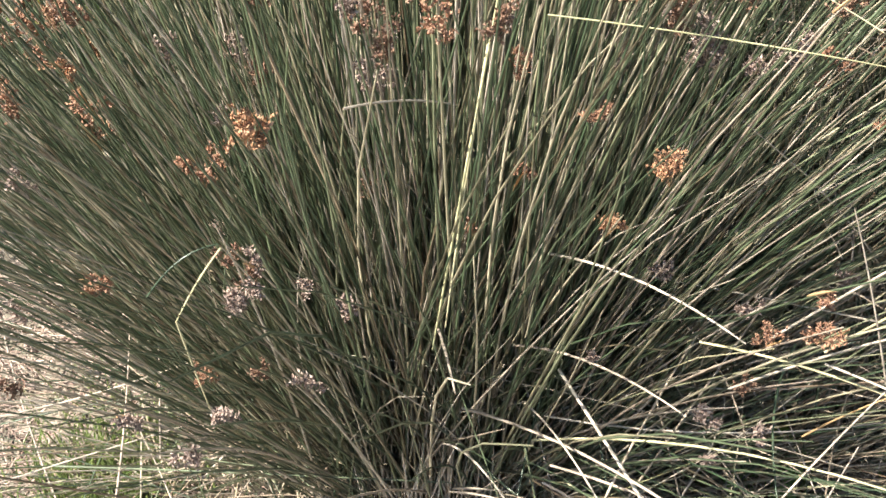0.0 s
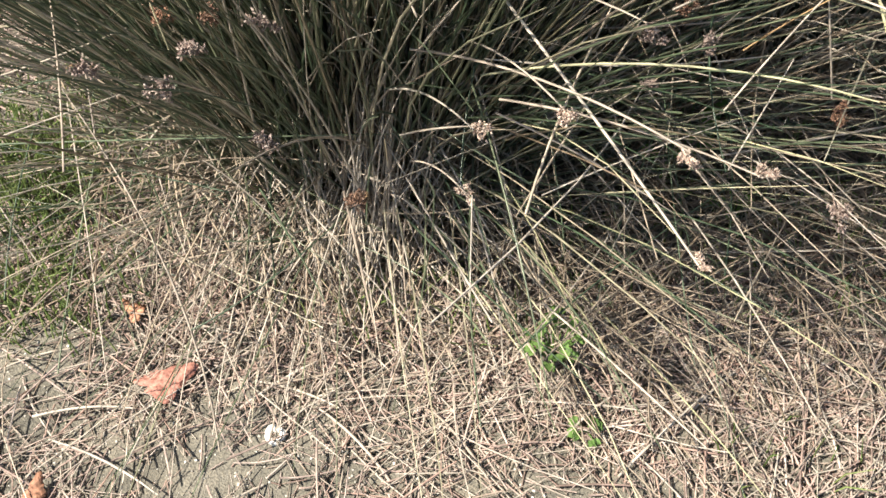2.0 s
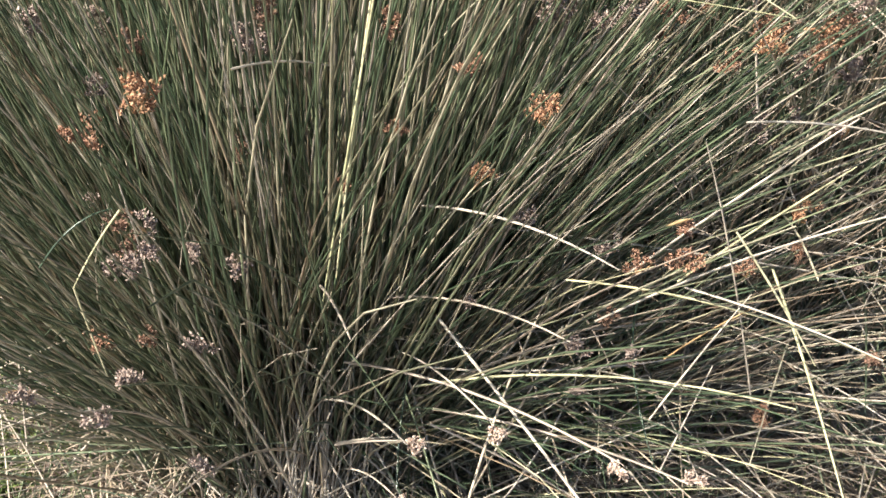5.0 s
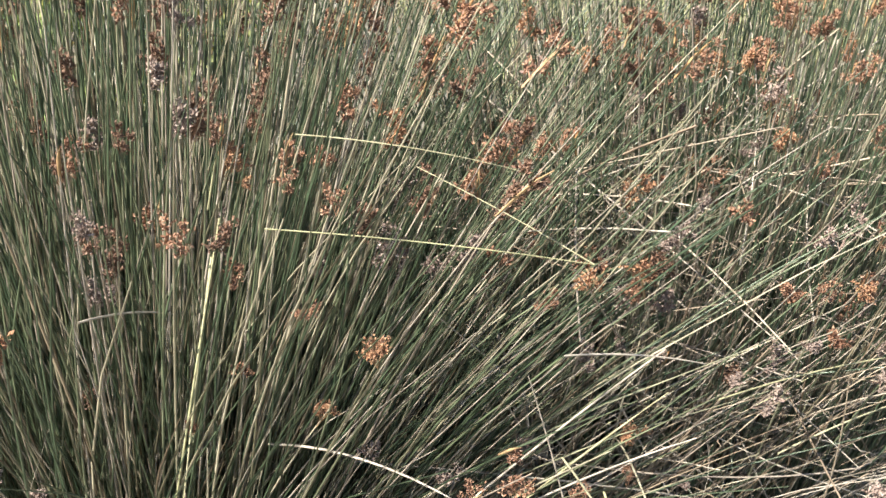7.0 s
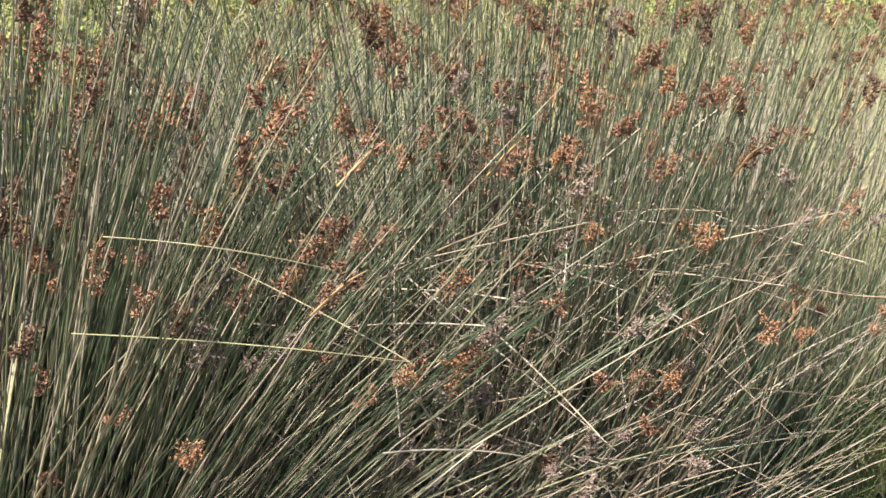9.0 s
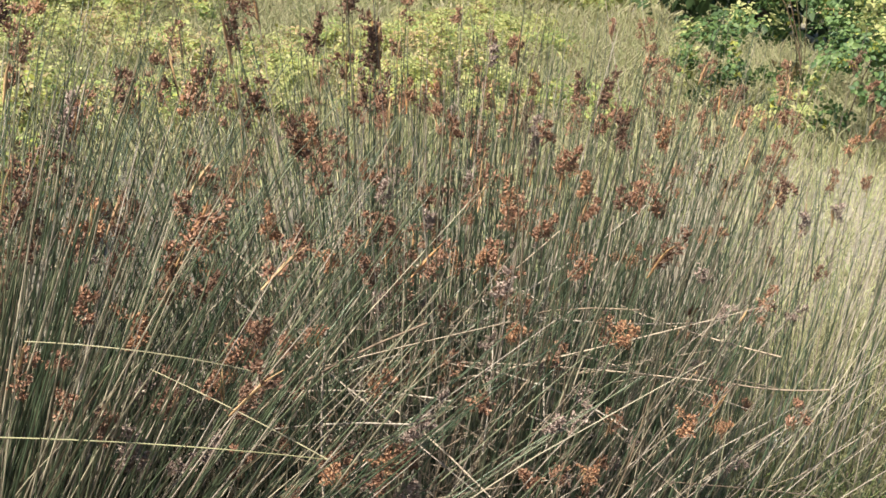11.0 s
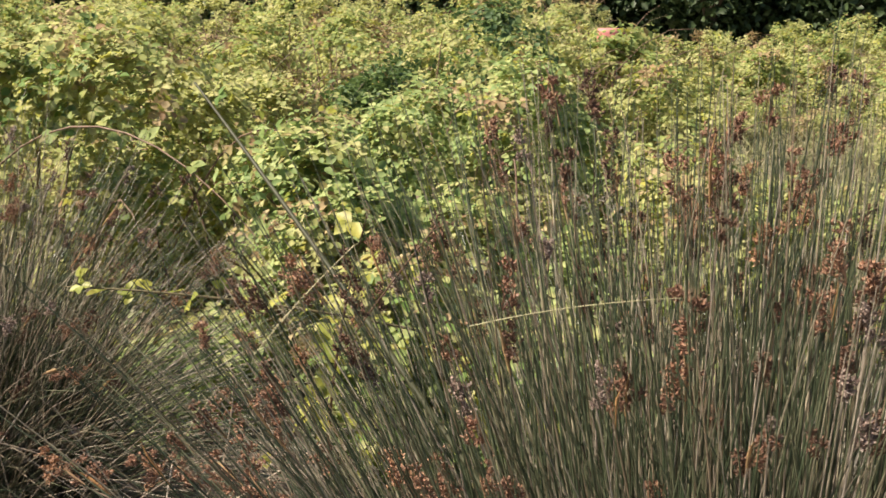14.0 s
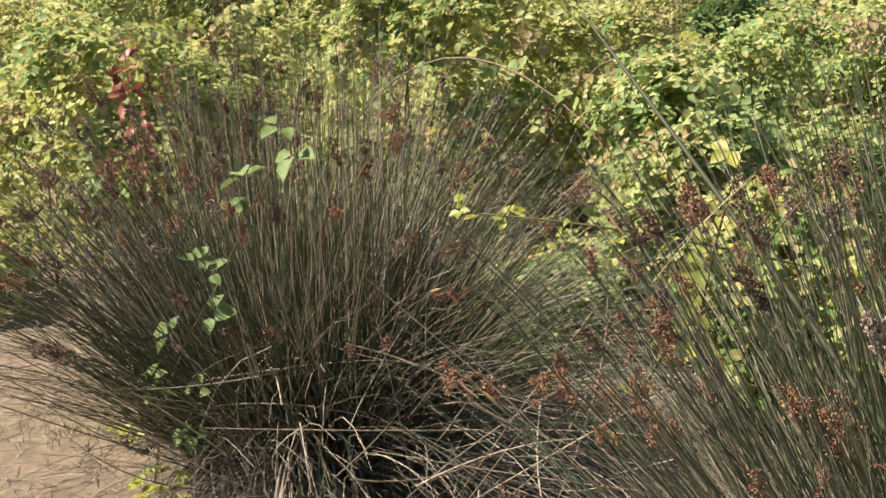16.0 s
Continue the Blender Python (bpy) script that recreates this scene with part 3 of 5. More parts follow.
sprawl(clump_a, 50, (-0.62, -0.10, 1.08, 1.45, 0.02, 0.32), (0.2, 0.65), 0.28, OLD_STRAW, 0.0011, "sprawling_pale_mass")
sprawl(clump_d, 45, (0.45, 1.25, 1.32, 1.75, 0.40, 1.0), (0.3, 0.75), 0.55, STRAW, 0.0016, "sprawling_pale_mass")
sprawl(clump_d, 110, (0.45, 1.25, 1.32, 1.75, 0.35, 0.95), (0.3, 0.75), 0.55, OLD_STRAW, 0.0014, "sprawling_dead_mass")
for k in range(60):
    q = RNG.normal(0, 1, 5)
    single_stem(clump_a, (-0.12 + 0.045 * q[0], 1.17 + 0.04 * q[1], 0.03), (-0.04 + 0.06 * q[2], 1.22 + 0.05 * q[3], 0.46 + 0.11 * q[4]), int(RNG.integers(8)), 0.0014, STRAW)
B = (-2.55, 2.45)
clump_b = rush_clump("rush_clump", B, [
    ("stem_mass", 1900, BROWN_GREEN, dict(base=B, spread=(0.38, 0.34), lean_max=52, length=(0.6, 1.36), chaos=0.65, bend=0.05), 0.0017),
    ("inner_stem_mass", 1600, BROWN_GREEN, dict(base=B, spread=(0.40, 0.36), lean_max=45, length=(0.3, 0.95)), 0.0019),
    ("dry_stem_mass", 330, STRAW, dict(base=B, spread=(0.40, 0.36), lean_max=60, length=(0.6, 1.3), chaos=0.7, bend=0.06), 0.0013),
    ("hanging_thatch", 340, OLD_STRAW, dict(base=(B[0] + 0.2, B[1]), spread=(0.26, 0.3), lean_max=90, length=(0.5, 1.2), heading=(1, -0.5), heading_w=1.2, droop=0.45), 0.0015),
    ("arching_stem_mass", 380, GREEN, dict(base=(B[0] + 0.25, B[1]), spread=(0.26, 0.3), lean_max=76, length=(1.0, 1.5), heading=(1, -0.1), heading_w=1.4, droop=0.5, bend=0.05), 0.0017),
    ("arching_dry_mass", 190, STRAW, dict(base=(B[0] + 0.25, B[1] - 0.05), spread=(0.24, 0.28), lean_max=74, length=(0.9, 1.45), heading=(1, -0.15), heading_w=1.4, droop=0.55, bend=0.05), 0.0016),
], "broad dense clump of brownish-green rush in front of brambles", [
    (110, dict(base=B, spread=(0.36, 0.32), lean_max=44, length=(1.05, 1.42)), False),
    (60, dict(base=(B[0], B[1] - 0.15), spread=(0.36, 0.22), lean_max=44, length=(0.9, 1.3), heading=(0.1, -1), heading_w=0.5), False),
    (60, dict(base=B, spread=(0.34, 0.30), lean_max=50, length=(1.0, 1.45)), True),
], [
    (170, BROWN_GREEN, dict(base=(B[0], B[1] - 0.12), spread=(0.34, 0.22), lean_max=52, length=(0.9, 1.4), heading=(0.2, -1), heading_w=0.4), 0.0019),
    (40, STRAW, dict(base=(B[0], B[1] - 0.12), spread=(0.34, 0.22), lean_max=60, length=(0.8, 1.3), heading=(0.2, -1), heading_w=0.4), 0.0017),
    (90, STRAW, dict(base=(B[0] + 0.25, B[1] - 0.1), spread=(0.25, 0.25), lean_max=88, length=(0.6, 1.1), heading=(1, -0.5), heading_w=1.0, droop=0.3), 0.0017),
], dark=True)
thatch(clump_b, 130, (-2.38, 0.12), (1.98, 2.12), (0.02, 0.22), STRAW, 0.0018)
C = (2.1, 2.25)
clump_c = rush_clump("rush_clump", C, [
    ("stem_mass", 110, COOL_GREEN, dict(base=C, spread=(0.46, 0.32), lean_max=10, length=(0.55, 1.15)), 0.0018),
    ("dry_stem_mass", 50, STRAW, dict(base=C, spread=(0.38, 0.30), lean_max=20, length=(0.8, 1.4)), 0.0016),
], "thin upright clump of green rush beside the sandy path", [
    (34, dict(base=C, spread=(0.36, 0.28), lean_max=14, length=(1.1, 1.45)), False),
    (10, dict(base=C, spread=(0.36, 0.28), lean_max=22, length=(1.0, 1.4)), True),
], [
    (45, COOL_GREEN, dict(base=C, spread=(0.44, 0.34), lean_max=12, length=(0.7, 1.3)), 0.0017),
])


def fruiting(grey, points):
    """Fruiting stalks of the two merged clumps whose heads stand at these places."""
    for p in points:
        p = np.array(p)
        c, owner = (A1, clump_a) if p[0] < 0.42 else (A2, clump_d) if p[0] < 1.3 else (C, clump_c)
        h = p[:2] - np.array(c)
        dist = np.linalg.norm(h) + 1e-6
        b = np.array(c) + h / dist * min(0.2, 0.5 * dist) + RNG.normal(0, 0.05, 2)
        p0 = np.array([b[0], b[1], 0.0])
        mid = (p0 + p) / 2 + np.array([0, 0, 0.10 * dist]) - np.array([h[0], h[1], 0]) * 0.06
        d = unit(p - mid)
        tip = p + d * RNG.uniform(0.04, 0.16)
        mid2 = (p0 + tip) / 2 + (mid - (p0 + p) / 2) * 1.1
        mat = STRAW if (grey and RNG.random() < 0.6) or RNG.random() < 0.15 else GREEN
        put("stem", tubes("stem", [p0], [tip], [mid2], 0.0018, 0.0006, 9, 5), mat, owner)
        s = 0.88
        q = (1 - s) ** 2 * p0 + 2 * s * (1 - s) * mid2 + s * s * tip
        add_head(owner, q + (p - q) * 0.97, d, grey, dark=(p[2] > 1.0 and RNG.random() < (0.6 if grey else 0.3)), s=RNG.uniform(0.75, 1.05) if p[1] < 1.15 else RNG.uniform(1.0, 1.45))


fruiting(False, ((-0.28, 1.12, 0.87), (-0.11, 1.14, 0.82), (0.01, 1.11, 0.79), (0.06, 1.09, 0.87), (0.15, 1.03, 0.84), (0.13, 1.00, 1.00), (0.06, 1.10, 0.99), (0.52, 1.19, 0.88), (0.65, 1.31, 0.83), (0.56, 1.11, 0.69), (0.34, 0.92, 0.85), (0.29, 0.87, 0.83), (0.35, 0.90, 0.81), (0.55, 1.09, 0.65), (-0.24, 0.89, 0.79), (-0.21, 0.97, 0.70), (0.48, 1.06, 0.65), (0.60, 0.95, 0.60), (0.49, 0.95, 0.53), (-0.42, 1.14, 0.98), (-0.44, 1.20, 0.87), (-0.52, 1.28, 0.97), (-0.35, 1.02, 1.01), (-0.51, 1.17, 0.92), (-0.39, 1.01, 0.80), (-0.02, 1.22, 1.28), (-0.09, 1.37, 1.24), (0.06, 1.07, 1.14), (0.06, 1.06, 1.18), (-0.02, 1.29, 0.98)))
fruiting(False, ((0.13, 1.16, 1.11), (0.16, 1.11, 1.12), (0.13, 1.11, 1.11), (0.26, 1.38, 1.16), (0.17, 1.38, 1.18), (0.34, 1.34, 1.15), (0.27, 1.30, 1.08), (0.46, 1.36, 1.05), (0.42, 1.26, 1.04), (0.53, 1.33, 1.03), (0.56, 1.53, 1.11), (0.49, 1.40, 1.18), (0.64, 1.48, 1.13), (0.58, 1.45, 1.11), (0.79, 1.57, 1.17), (0.57, 1.29, 0.84), (0.66, 1.29, 0.87), (0.77, 1.41, 1.02), (0.88, 1.48, 1.08), (0.91, 1.40, 1.16), (0.88, 1.38, 0.98), (0.96, 1.33, 1.11), (0.87, 1.28, 0.80), (0.79, 1.09, 0.90), (0.87, 1.15, 0.80), (0.17, 0.99, 1.12), (0.31, 1.19, 1.03), (0.34, 1.33, 1.24), (0.24, 1.39, 1.20), (0.13, 1.38, 1.25)))
fruiting(False, ((0.41, 1.06, 0.95), (0.77, 1.29, 0.94), (1.05, 1.68, 1.25), (1.06, 1.29, 1.14), (1.17, 1.55, 1.17), (1.15, 1.48, 1.18), (1.18, 1.63, 1.26), (0.97, 1.45, 1.25), (0.94, 1.54, 1.03), (0.99, 1.23, 1.03), (-0.42, 1.53, 1.49), (-0.40, 1.73, 1.46), (-0.51, 1.66, 1.25), (-0.43, 1.26, 1.26), (-0.22, 1.35, 1.41), (-0.19, 1.46, 1.40), (-0.18, 1.68, 1.42), (-0.11, 1.37, 1.50), (-0.04, 1.77, 1.50), (0.01, 1.79, 1.47), (0.09, 1.63, 1.49), (0.20, 1.77, 1.45), (0.16, 1.47, 1.42), (-0.08, 1.32, 1.41), (-0.10, 1.42, 1.30), (-0.03, 1.49, 1.23), (-0.01, 1.18, 1.35), (0.03, 1.28, 1.30), (0.08, 1.35, 1.31), (0.17, 1.47, 1.25)))
fruiting(False, ((0.28, 1.45, 1.37), (0.47, 1.48, 1.35), (0.59, 1.54, 1.28), (0.56, 1.59, 1.26), (0.44, 1.52, 1.43), (0.47, 1.65, 1.48), (0.68, 1.49, 1.32), (-0.18, 1.20, 1.19), (-0.20, 1.10, 1.19), (-0.24, 1.03, 1.21), (-0.20, 1.15, 1.05), (-0.10, 1.06, 1.16), (0.01, 0.85, 1.18), (0.40, 1.12, 1.13), (-0.39, 1.04, 1.16), (-0.41, 1.12, 1.06), (-0.35, 1.06, 1.08), (-0.18, 1.21, 1.26), (-0.80, 1.33, 1.20), (-0.76, 1.22, 1.07), (-0.77, 1.29, 1.10), (-0.75, 1.37, 1.23), (-0.65, 1.69, 1.23), (-0.60, 1.57, 1.23), (-0.71, 1.55, 1.21), (-0.56, 1.27, 0.98), (-1.01, 1.51, 1.06), (-0.57, 1.71, 1.40), (-0.25, 1.61, 1.30), (-0.57, 1.75, 1.33)))
fruiting(False, ((-0.97, 1.59, 1.03), (-0.80, 1.39, 1.02), (-0.77, 1.26, 0.90), (-0.87, 1.42, 0.88), (-0.94, 1.46, 0.86), (-1.18, 1.34, 0.90), (-1.15, 1.39, 0.84), (-0.53, 1.35, 0.89), (-0.59, 1.18, 0.90), (0.41, 1.54, 1.34), (0.54, 1.74, 1.45), (0.64, 1.73, 1.41), (0.84, 2.00, 1.38), (0.73, 1.68, 1.31), (0.90, 1.99, 1.43), (0.78, 1.51, 1.30), (0.58, 1.50, 1.21), (1.04, 1.53, 1.31), (0.99, 1.43, 1.22), (1.04, 1.78, 1.38), (0.48, 1.26, 1.06), (0.81, 1.04, 0.94), (1.46, 1.80, 0.53), (1.71, 1.79, 0.59), (1.74, 2.01, 0.36), (1.85, 2.18, 0.91), (1.84, 1.97, 0.87), (1.67, 2.50, 1.34), (1.76, 2.47, 1.33), (1.80, 1.91, 1.13)))
fruiting(False, ((1.69, 1.85, 1.02), (1.35, 1.68, 0.50), (1.73, 1.98, 0.26), (1.79, 1.96, 1.05), (1.91, 2.03, 1.18)))
fruiting(True, ((-0.28, 1.28, 0.93), (-0.20, 1.09, 0.99), (-0.07, 1.12, 0.98), (-0.25, 1.09, 0.95), (-0.23, 1.05, 0.78), (-0.25, 1.06, 0.73), (-0.10, 0.96, 0.80), (-0.16, 0.97, 0.81), (-0.16, 0.93, 0.71), (-0.20, 0.81, 0.79), (-0.22, 0.77, 0.80), (0.14, 1.01, 0.68), (0.21, 1.12, 0.73), (0.24, 0.95, 0.67), (0.28, 0.87, 0.71), (0.26, 0.99, 0.55), (0.30, 1.06, 0.70), (0.30, 1.00, 0.65), (0.61, 1.29, 0.74), (0.62, 1.30, 0.81), (0.64, 1.08, 0.63), (0.66, 1.24, 0.73), (0.24, 1.16, 0.96), (0.27, 1.16, 0.95), (0.32, 1.19, 0.93), (0.17, 1.28, 0.90)))
fruiting(True, ((-0.14, 0.78, 0.70), (-0.34, 0.89, 0.72), (-0.32, 1.17, 0.98), (-0.27, 1.11, 0.79), (-0.50, 1.04, 0.74), (-0.54, 1.19, 0.79), (-0.50, 0.97, 0.69), (-0.07, 0.89, 0.49), (-0.10, 1.28, 1.10), (-0.04, 1.02, 1.19), (-0.07, 1.01, 1.09), (-0.05, 1.00, 1.07), (-0.01, 1.18, 1.20), (0.01, 1.30, 1.26), (0.03, 1.18, 1.15), (0.23, 1.18, 1.01), (0.07, 1.28, 0.97), (0.26, 1.16, 0.98), (0.33, 1.16, 0.98), (0.30, 1.35, 0.97), (0.59, 1.27, 1.14), (0.69, 1.35, 1.19), (0.81, 1.30, 1.09), (0.99, 1.35, 0.90), (0.81, 1.16, 0.95), (0.76, 1.15, 0.78), (0.64, 1.00, 0.84), (0.72, 1.29, 0.95), (0.97, 1.16, 0.69), (0.77, 1.07, 0.85)))
fruiting(True, ((0.34, 1.00, 1.10), (-0.38, 1.43, 1.40), (-0.34, 1.61, 1.35), (-0.48, 1.64, 1.38), (-0.30, 1.58, 1.29), (0.03, 1.29, 1.44), (0.26, 1.69, 1.29), (0.21, 1.51, 1.25), (0.02, 1.69, 1.28), (-0.22, 1.55, 1.26), (-0.18, 1.54, 1.34), (0.62, 1.53, 1.49), (0.65, 1.61, 1.37), (0.68, 1.55, 1.41), (0.69, 1.48, 1.20), (-0.08, 0.95, 1.14), (-0.26, 1.01, 1.23), (0.01, 1.15, 1.16), (-0.40, 1.18, 1.21), (-0.45, 1.19, 1.14), (-0.67, 1.35, 1.13), (-0.65, 1.37, 1.09), (-0.67, 1.53, 1.18), (-0.54, 1.29, 1.24), (-0.39, 1.33, 1.30), (0.07, 1.83, 1.40), (0.15, 1.82, 1.43), (0.02, 1.26, 1.24), (0.07, 1.26, 1.37), (0.24, 1.58, 1.28)))
fruiting(True, ((1.09, 1.62, 1.33), (1.13, 1.63, 1.33), (1.01, 1.84, 1.36), (0.37, 1.30, 1.13), (0.05, 0.95, 1.12), (0.65, 1.22, 0.92), (1.78, 1.96, 0.70), (1.58, 2.13, 0.73)))
fruiting(True, ((-0.21, 0.92, 0.89), (-0.19, 0.90, 0.88), (-0.19, 0.92, 0.89), (-0.21, 0.89, 0.87), (-0.20, 0.88, 0.86), (-0.18, 0.90, 0.88), (-0.08, 1.05, 1.00), (-0.06, 1.08, 1.02), (-0.08, 1.07, 1.01)))
fruiting(False, ((-0.25, 1.00, 0.95), (-0.24, 0.98, 0.94), (0.61, 1.23, 0.85), (0.61, 1.26, 0.87)))

fruiting(False, ((-1.06, 1.52, 0.87), (-1.01, 1.52, 0.79), (-0.94, 1.45, 0.78), (-0.87, 1.40, 0.91), (-0.82, 1.34, 0.89), (-0.83, 1.42, 0.82), (-0.95, 1.43, 0.96), (-0.86, 1.34, 1.02), (-0.79, 1.34, 0.98), (-1.08, 1.57, 0.79), (-0.79, 1.49, 0.87), (-0.62, 1.39, 0.93), (-0.60, 1.43, 0.87), (-0.73, 1.56, 0.69), (-0.57, 1.55, 0.79), (-1.12, 1.53, 0.80), (-1.22, 1.42, 0.83), (-0.86, 1.45, 1.01), (-0.85, 1.49, 0.97)))

def loose_stalk(a, b, mat, bow, r):
    """A broken or bent stalk caught among the others."""
    a, b = np.array(a), np.array(b)
    L = np.linalg.norm(b - a)
    put("stem", tubes("stem", [a], [b], [(a + b) / 2 + np.array([0, 0, 2.5 * bow * L])], 0.75 * r, r * 0.4, 9, 5), mat, clump_a,
        "bent pale dry stalk" if mat is STRAW else "")


loose_stalk((0.09, 1.06, 0.79), (0.26, 0.85, 0.85), STRAW, 0.05, 0.0020)
loose_stalk((0.05, 1.06, 0.66), (0.21, 0.82, 0.79), STRAW, 0.05, 0.0019)
loose_stalk((-0.03, 1.03, 0.71), (0.00, 0.87, 0.77), STRAW, 0.04, 0.0022)
loose_stalk((0.07, 0.99, 0.58), (0.45, 0.81, 0.68), YELLOW_STEM, 0.06, 0.0020)
loose_stalk((0.49, 1.01, 0.70), (0.48, 0.73, 0.63), YELLOW_STEM, 0.02, 0.0022)
loose_stalk((-0.03, 1.01, 0.47), (0.05, 0.84, 0.65), STRAW, 0.01, 0.0018)
loose_stalk((-0.09, 0.96, 1.03), (0.00, 1.10, 0.95), STRAW, 0.03, 0.0016)
loose_stalk((0.04, 0.96, 1.09), (-0.01, 0.92, 0.81), YELLOW_STEM, 0.02, 0.0015)
loose_stalk((0.04, 0.96, 1.14), (0.05, 0.94, 1.20), YELLOW_STEM, 0.00, 0.0013)
loose_stalk((0.25, 1.02, 0.70), (0.51, 0.78, 0.77), YELLOW_STEM, 0.04, 0.0018)
loose_stalk((0.28, 0.99, 0.66), (0.54, 0.89, 0.86), STRAW, 0.03, 0.0018)
loose_stalk((0.35, 0.91, 0.77), (0.51, 0.78, 0.77), STRAW, 0.02, 0.0016)
loose_stalk((0.31, 0.85, 0.64), (0.41, 0.88, 0.78), STRAW, 0.02, 0.0014)
loose_stalk((0.44, 0.89, 0.61), (0.36, 0.94, 0.93), STRAW, 0.04, 0.0014)
loose_stalk((0.35, 0.94, 0.64), (0.41, 0.87, 0.77), BRACT, 0.02, 0.0012)
loose_stalk((-0.28, 0.88, 0.88), (-0.21, 0.91, 0.92), GREEN, 0.12, 0.0014)
loose_stalk((-0.25, 0.88, 0.76), (-0.28, 0.87, 0.88), GREEN, 0.06, 0.0014)
loose_stalk((-0.11, 1.03, 0.35), (-0.07, 0.77, 0.41), STRAW, 0.01, 0.0026)
loose_stalk((0.14, 0.88, 0.28), (0.29, 0.62, 0.35), STRAW, 0.01, 0.0020)
loose_stalk((-0.03, 1.05, 0.43), (0.04, 0.95, 0.54), STRAW, 0.01, 0.0020)
loose_stalk((0.05, 0.87, 0.51), (0.04, 0.77, 0.45), STRAW, 0.02, 0.0012)
loose_stalk((-0.17, 0.92, 0.40), (-0.26, 0.95, 0.51), STRAW, 0.06, 0.0014)
loose_stalk((-0.21, 0.99, 0.41), (-0.12, 0.77, 0.46), GREEN, 0.03, 0.0016)
loose_stalk((0.06, 1.02, 0.54), (0.12, 0.65, 0.40), GREEN, 0.08, 0.0016)
loose_stalk((-0.11, 1.12, 0.30), (-0.03, 1.11, 0.51), STRAW, 0.02, 0.0022)
loose_stalk((-0.10, 1.12, 0.26), (-0.10, 1.11, 0.43), STRAW, 0.03, 0.0022)
loose_stalk((0.09, 0.93, 1.13), (0.40, 0.88, 1.09), YELLOW_STEM, 0.01, 0.0009)
loose_stalk((0.40, 0.88, 1.09), (0.24, 0.96, 1.17), YELLOW_STEM, 0.01, 0.0008)
loose_stalk((0.12, 0.91, 1.23), (0.33, 0.91, 1.18), YELLOW_STEM, 0.02, 0.0008)
loose_stalk((0.41, 0.97, 0.93), (0.58, 0.97, 0.90), STRAW, 0.03, 0.0016)
loose_stalk((0.77, 1.09, 0.66), (1.08, 1.21, 0.64), YELLOW_STEM, 0.02, 0.0018)
loose_stalk((0.67, 1.09, 0.76), (1.08, 1.23, 0.70), YELLOW_STEM, 0.02, 0.0016)
loose_stalk((-0.41, 1.06, 1.27), (-0.18, 1.07, 1.32), YELLOW_STEM, 0.02, 0.0009)
loose_stalk((-0.559, 1.40, 1.306), (-0.72, 1.42, 1.09), CANE, 0.01, 0.0018)
loose_stalk((-0.664, 1.35, 1.281), (-0.80, 1.36, 1.14), YELLOW_STEM, 0.01, 0.0012)
loose_stalk((-0.76, 1.22, 1.15), (-0.70, 1.46, 1.26), YELLOW_STEM, 0.02, 0.0010)

loose_stalk((0.050, 0.950, 1.135), (0.024, 0.940, 1.013), YELLOW_STEM, 0.0, 0.0015)
loose_stalk((0.024, 0.940, 1.013), (-0.026, 0.930, 0.771), YELLOW_STEM, 0.0, 0.0017)
loose_stalk((-0.192, 0.860, 0.953), (-0.248, 0.860, 0.870), YELLOW_STEM, 0.03, 0.0013)
loose_stalk((-0.248, 0.860, 0.870), (-0.241, 0.870, 0.748), YELLOW_STEM, -0.03, 0.0013)
loose_stalk((0.328, 1.050, 0.675), (0.534, 0.980, 0.919), STRAW, 0.01, 0.002)
loose_stalk((0.382, 1.020, 0.685), (0.544, 0.980, 0.859), YELLOW_STEM, 0.01, 0.0018)
loose_stalk((0.399, 0.920, 0.831), (0.487, 0.860, 0.690), YELLOW_STEM, 0.02, 0.0018)
loose_stalk((0.081, 0.930, 0.578), (0.278, 0.850, 0.481), STRAW, 0.03, 0.0018)
loose_stalk((0.141, 0.950, 0.411), (0.376, 0.980, 0.493), STRAW, 0.02, 0.0015)
loose_stalk((0.349, 0.900, 0.493), (0.413, 0.950, 0.614), STRAW, 0.0, 0.0014)


HEADS_BEIGE = [capsule_head(91 + k, 4 + k, 0.022 + 0.002 * k) for k in range(3)]


def bleached_stalk(a, b, up, r):
    """A dead pale stalk that ends in a bleached head."""
    a, b = np.array(a), np.array(b)
    m = (a + b) / 2 + np.array(up)
    put("stem", tubes("stem", [a], [b], [m], 0.8 * r, r * 0.55, 10, 5), STRAW, clump_a, "bleached dead stalk")
    ob = put("flower_head", HEADS_BEIGE[int(RNG.integers(3))], BEIGE_HEAD, clump_a, "bleached beige flower head")
    ob.matrix_basis = axis_matrix(b, b - m, RNG.uniform(0, 6.28), 0.85)


bleached_stalk((-0.04, 1.06, 0.50), (0.05, 0.829, 0.656), (0, 0, 0.04), 0.0017)
bleached_stalk((-0.02, 1.05, 0.38), (0.042, 0.897, 0.487), (0, 0, 0.03), 0.0015)
bleached_stalk((0.06, 1.05, 0.58), (0.136, 0.755, 0.738), (0, 0, 0.03), 0.0014)
bleached_stalk((-0.01, 1.03, 0.59), (0.26, 0.777, 0.659), (0, 0, 0.05), 0.0021)
bleached_stalk((0.09, 0.98, 0.55), (0.34, 0.778, 0.614), (0, 0, 0.03), 0.0020)
bleached_stalk((0.10, 1.02, 0.66), (0.272, 0.720, 0.551), (0, 0, 0.01), 0.0024)

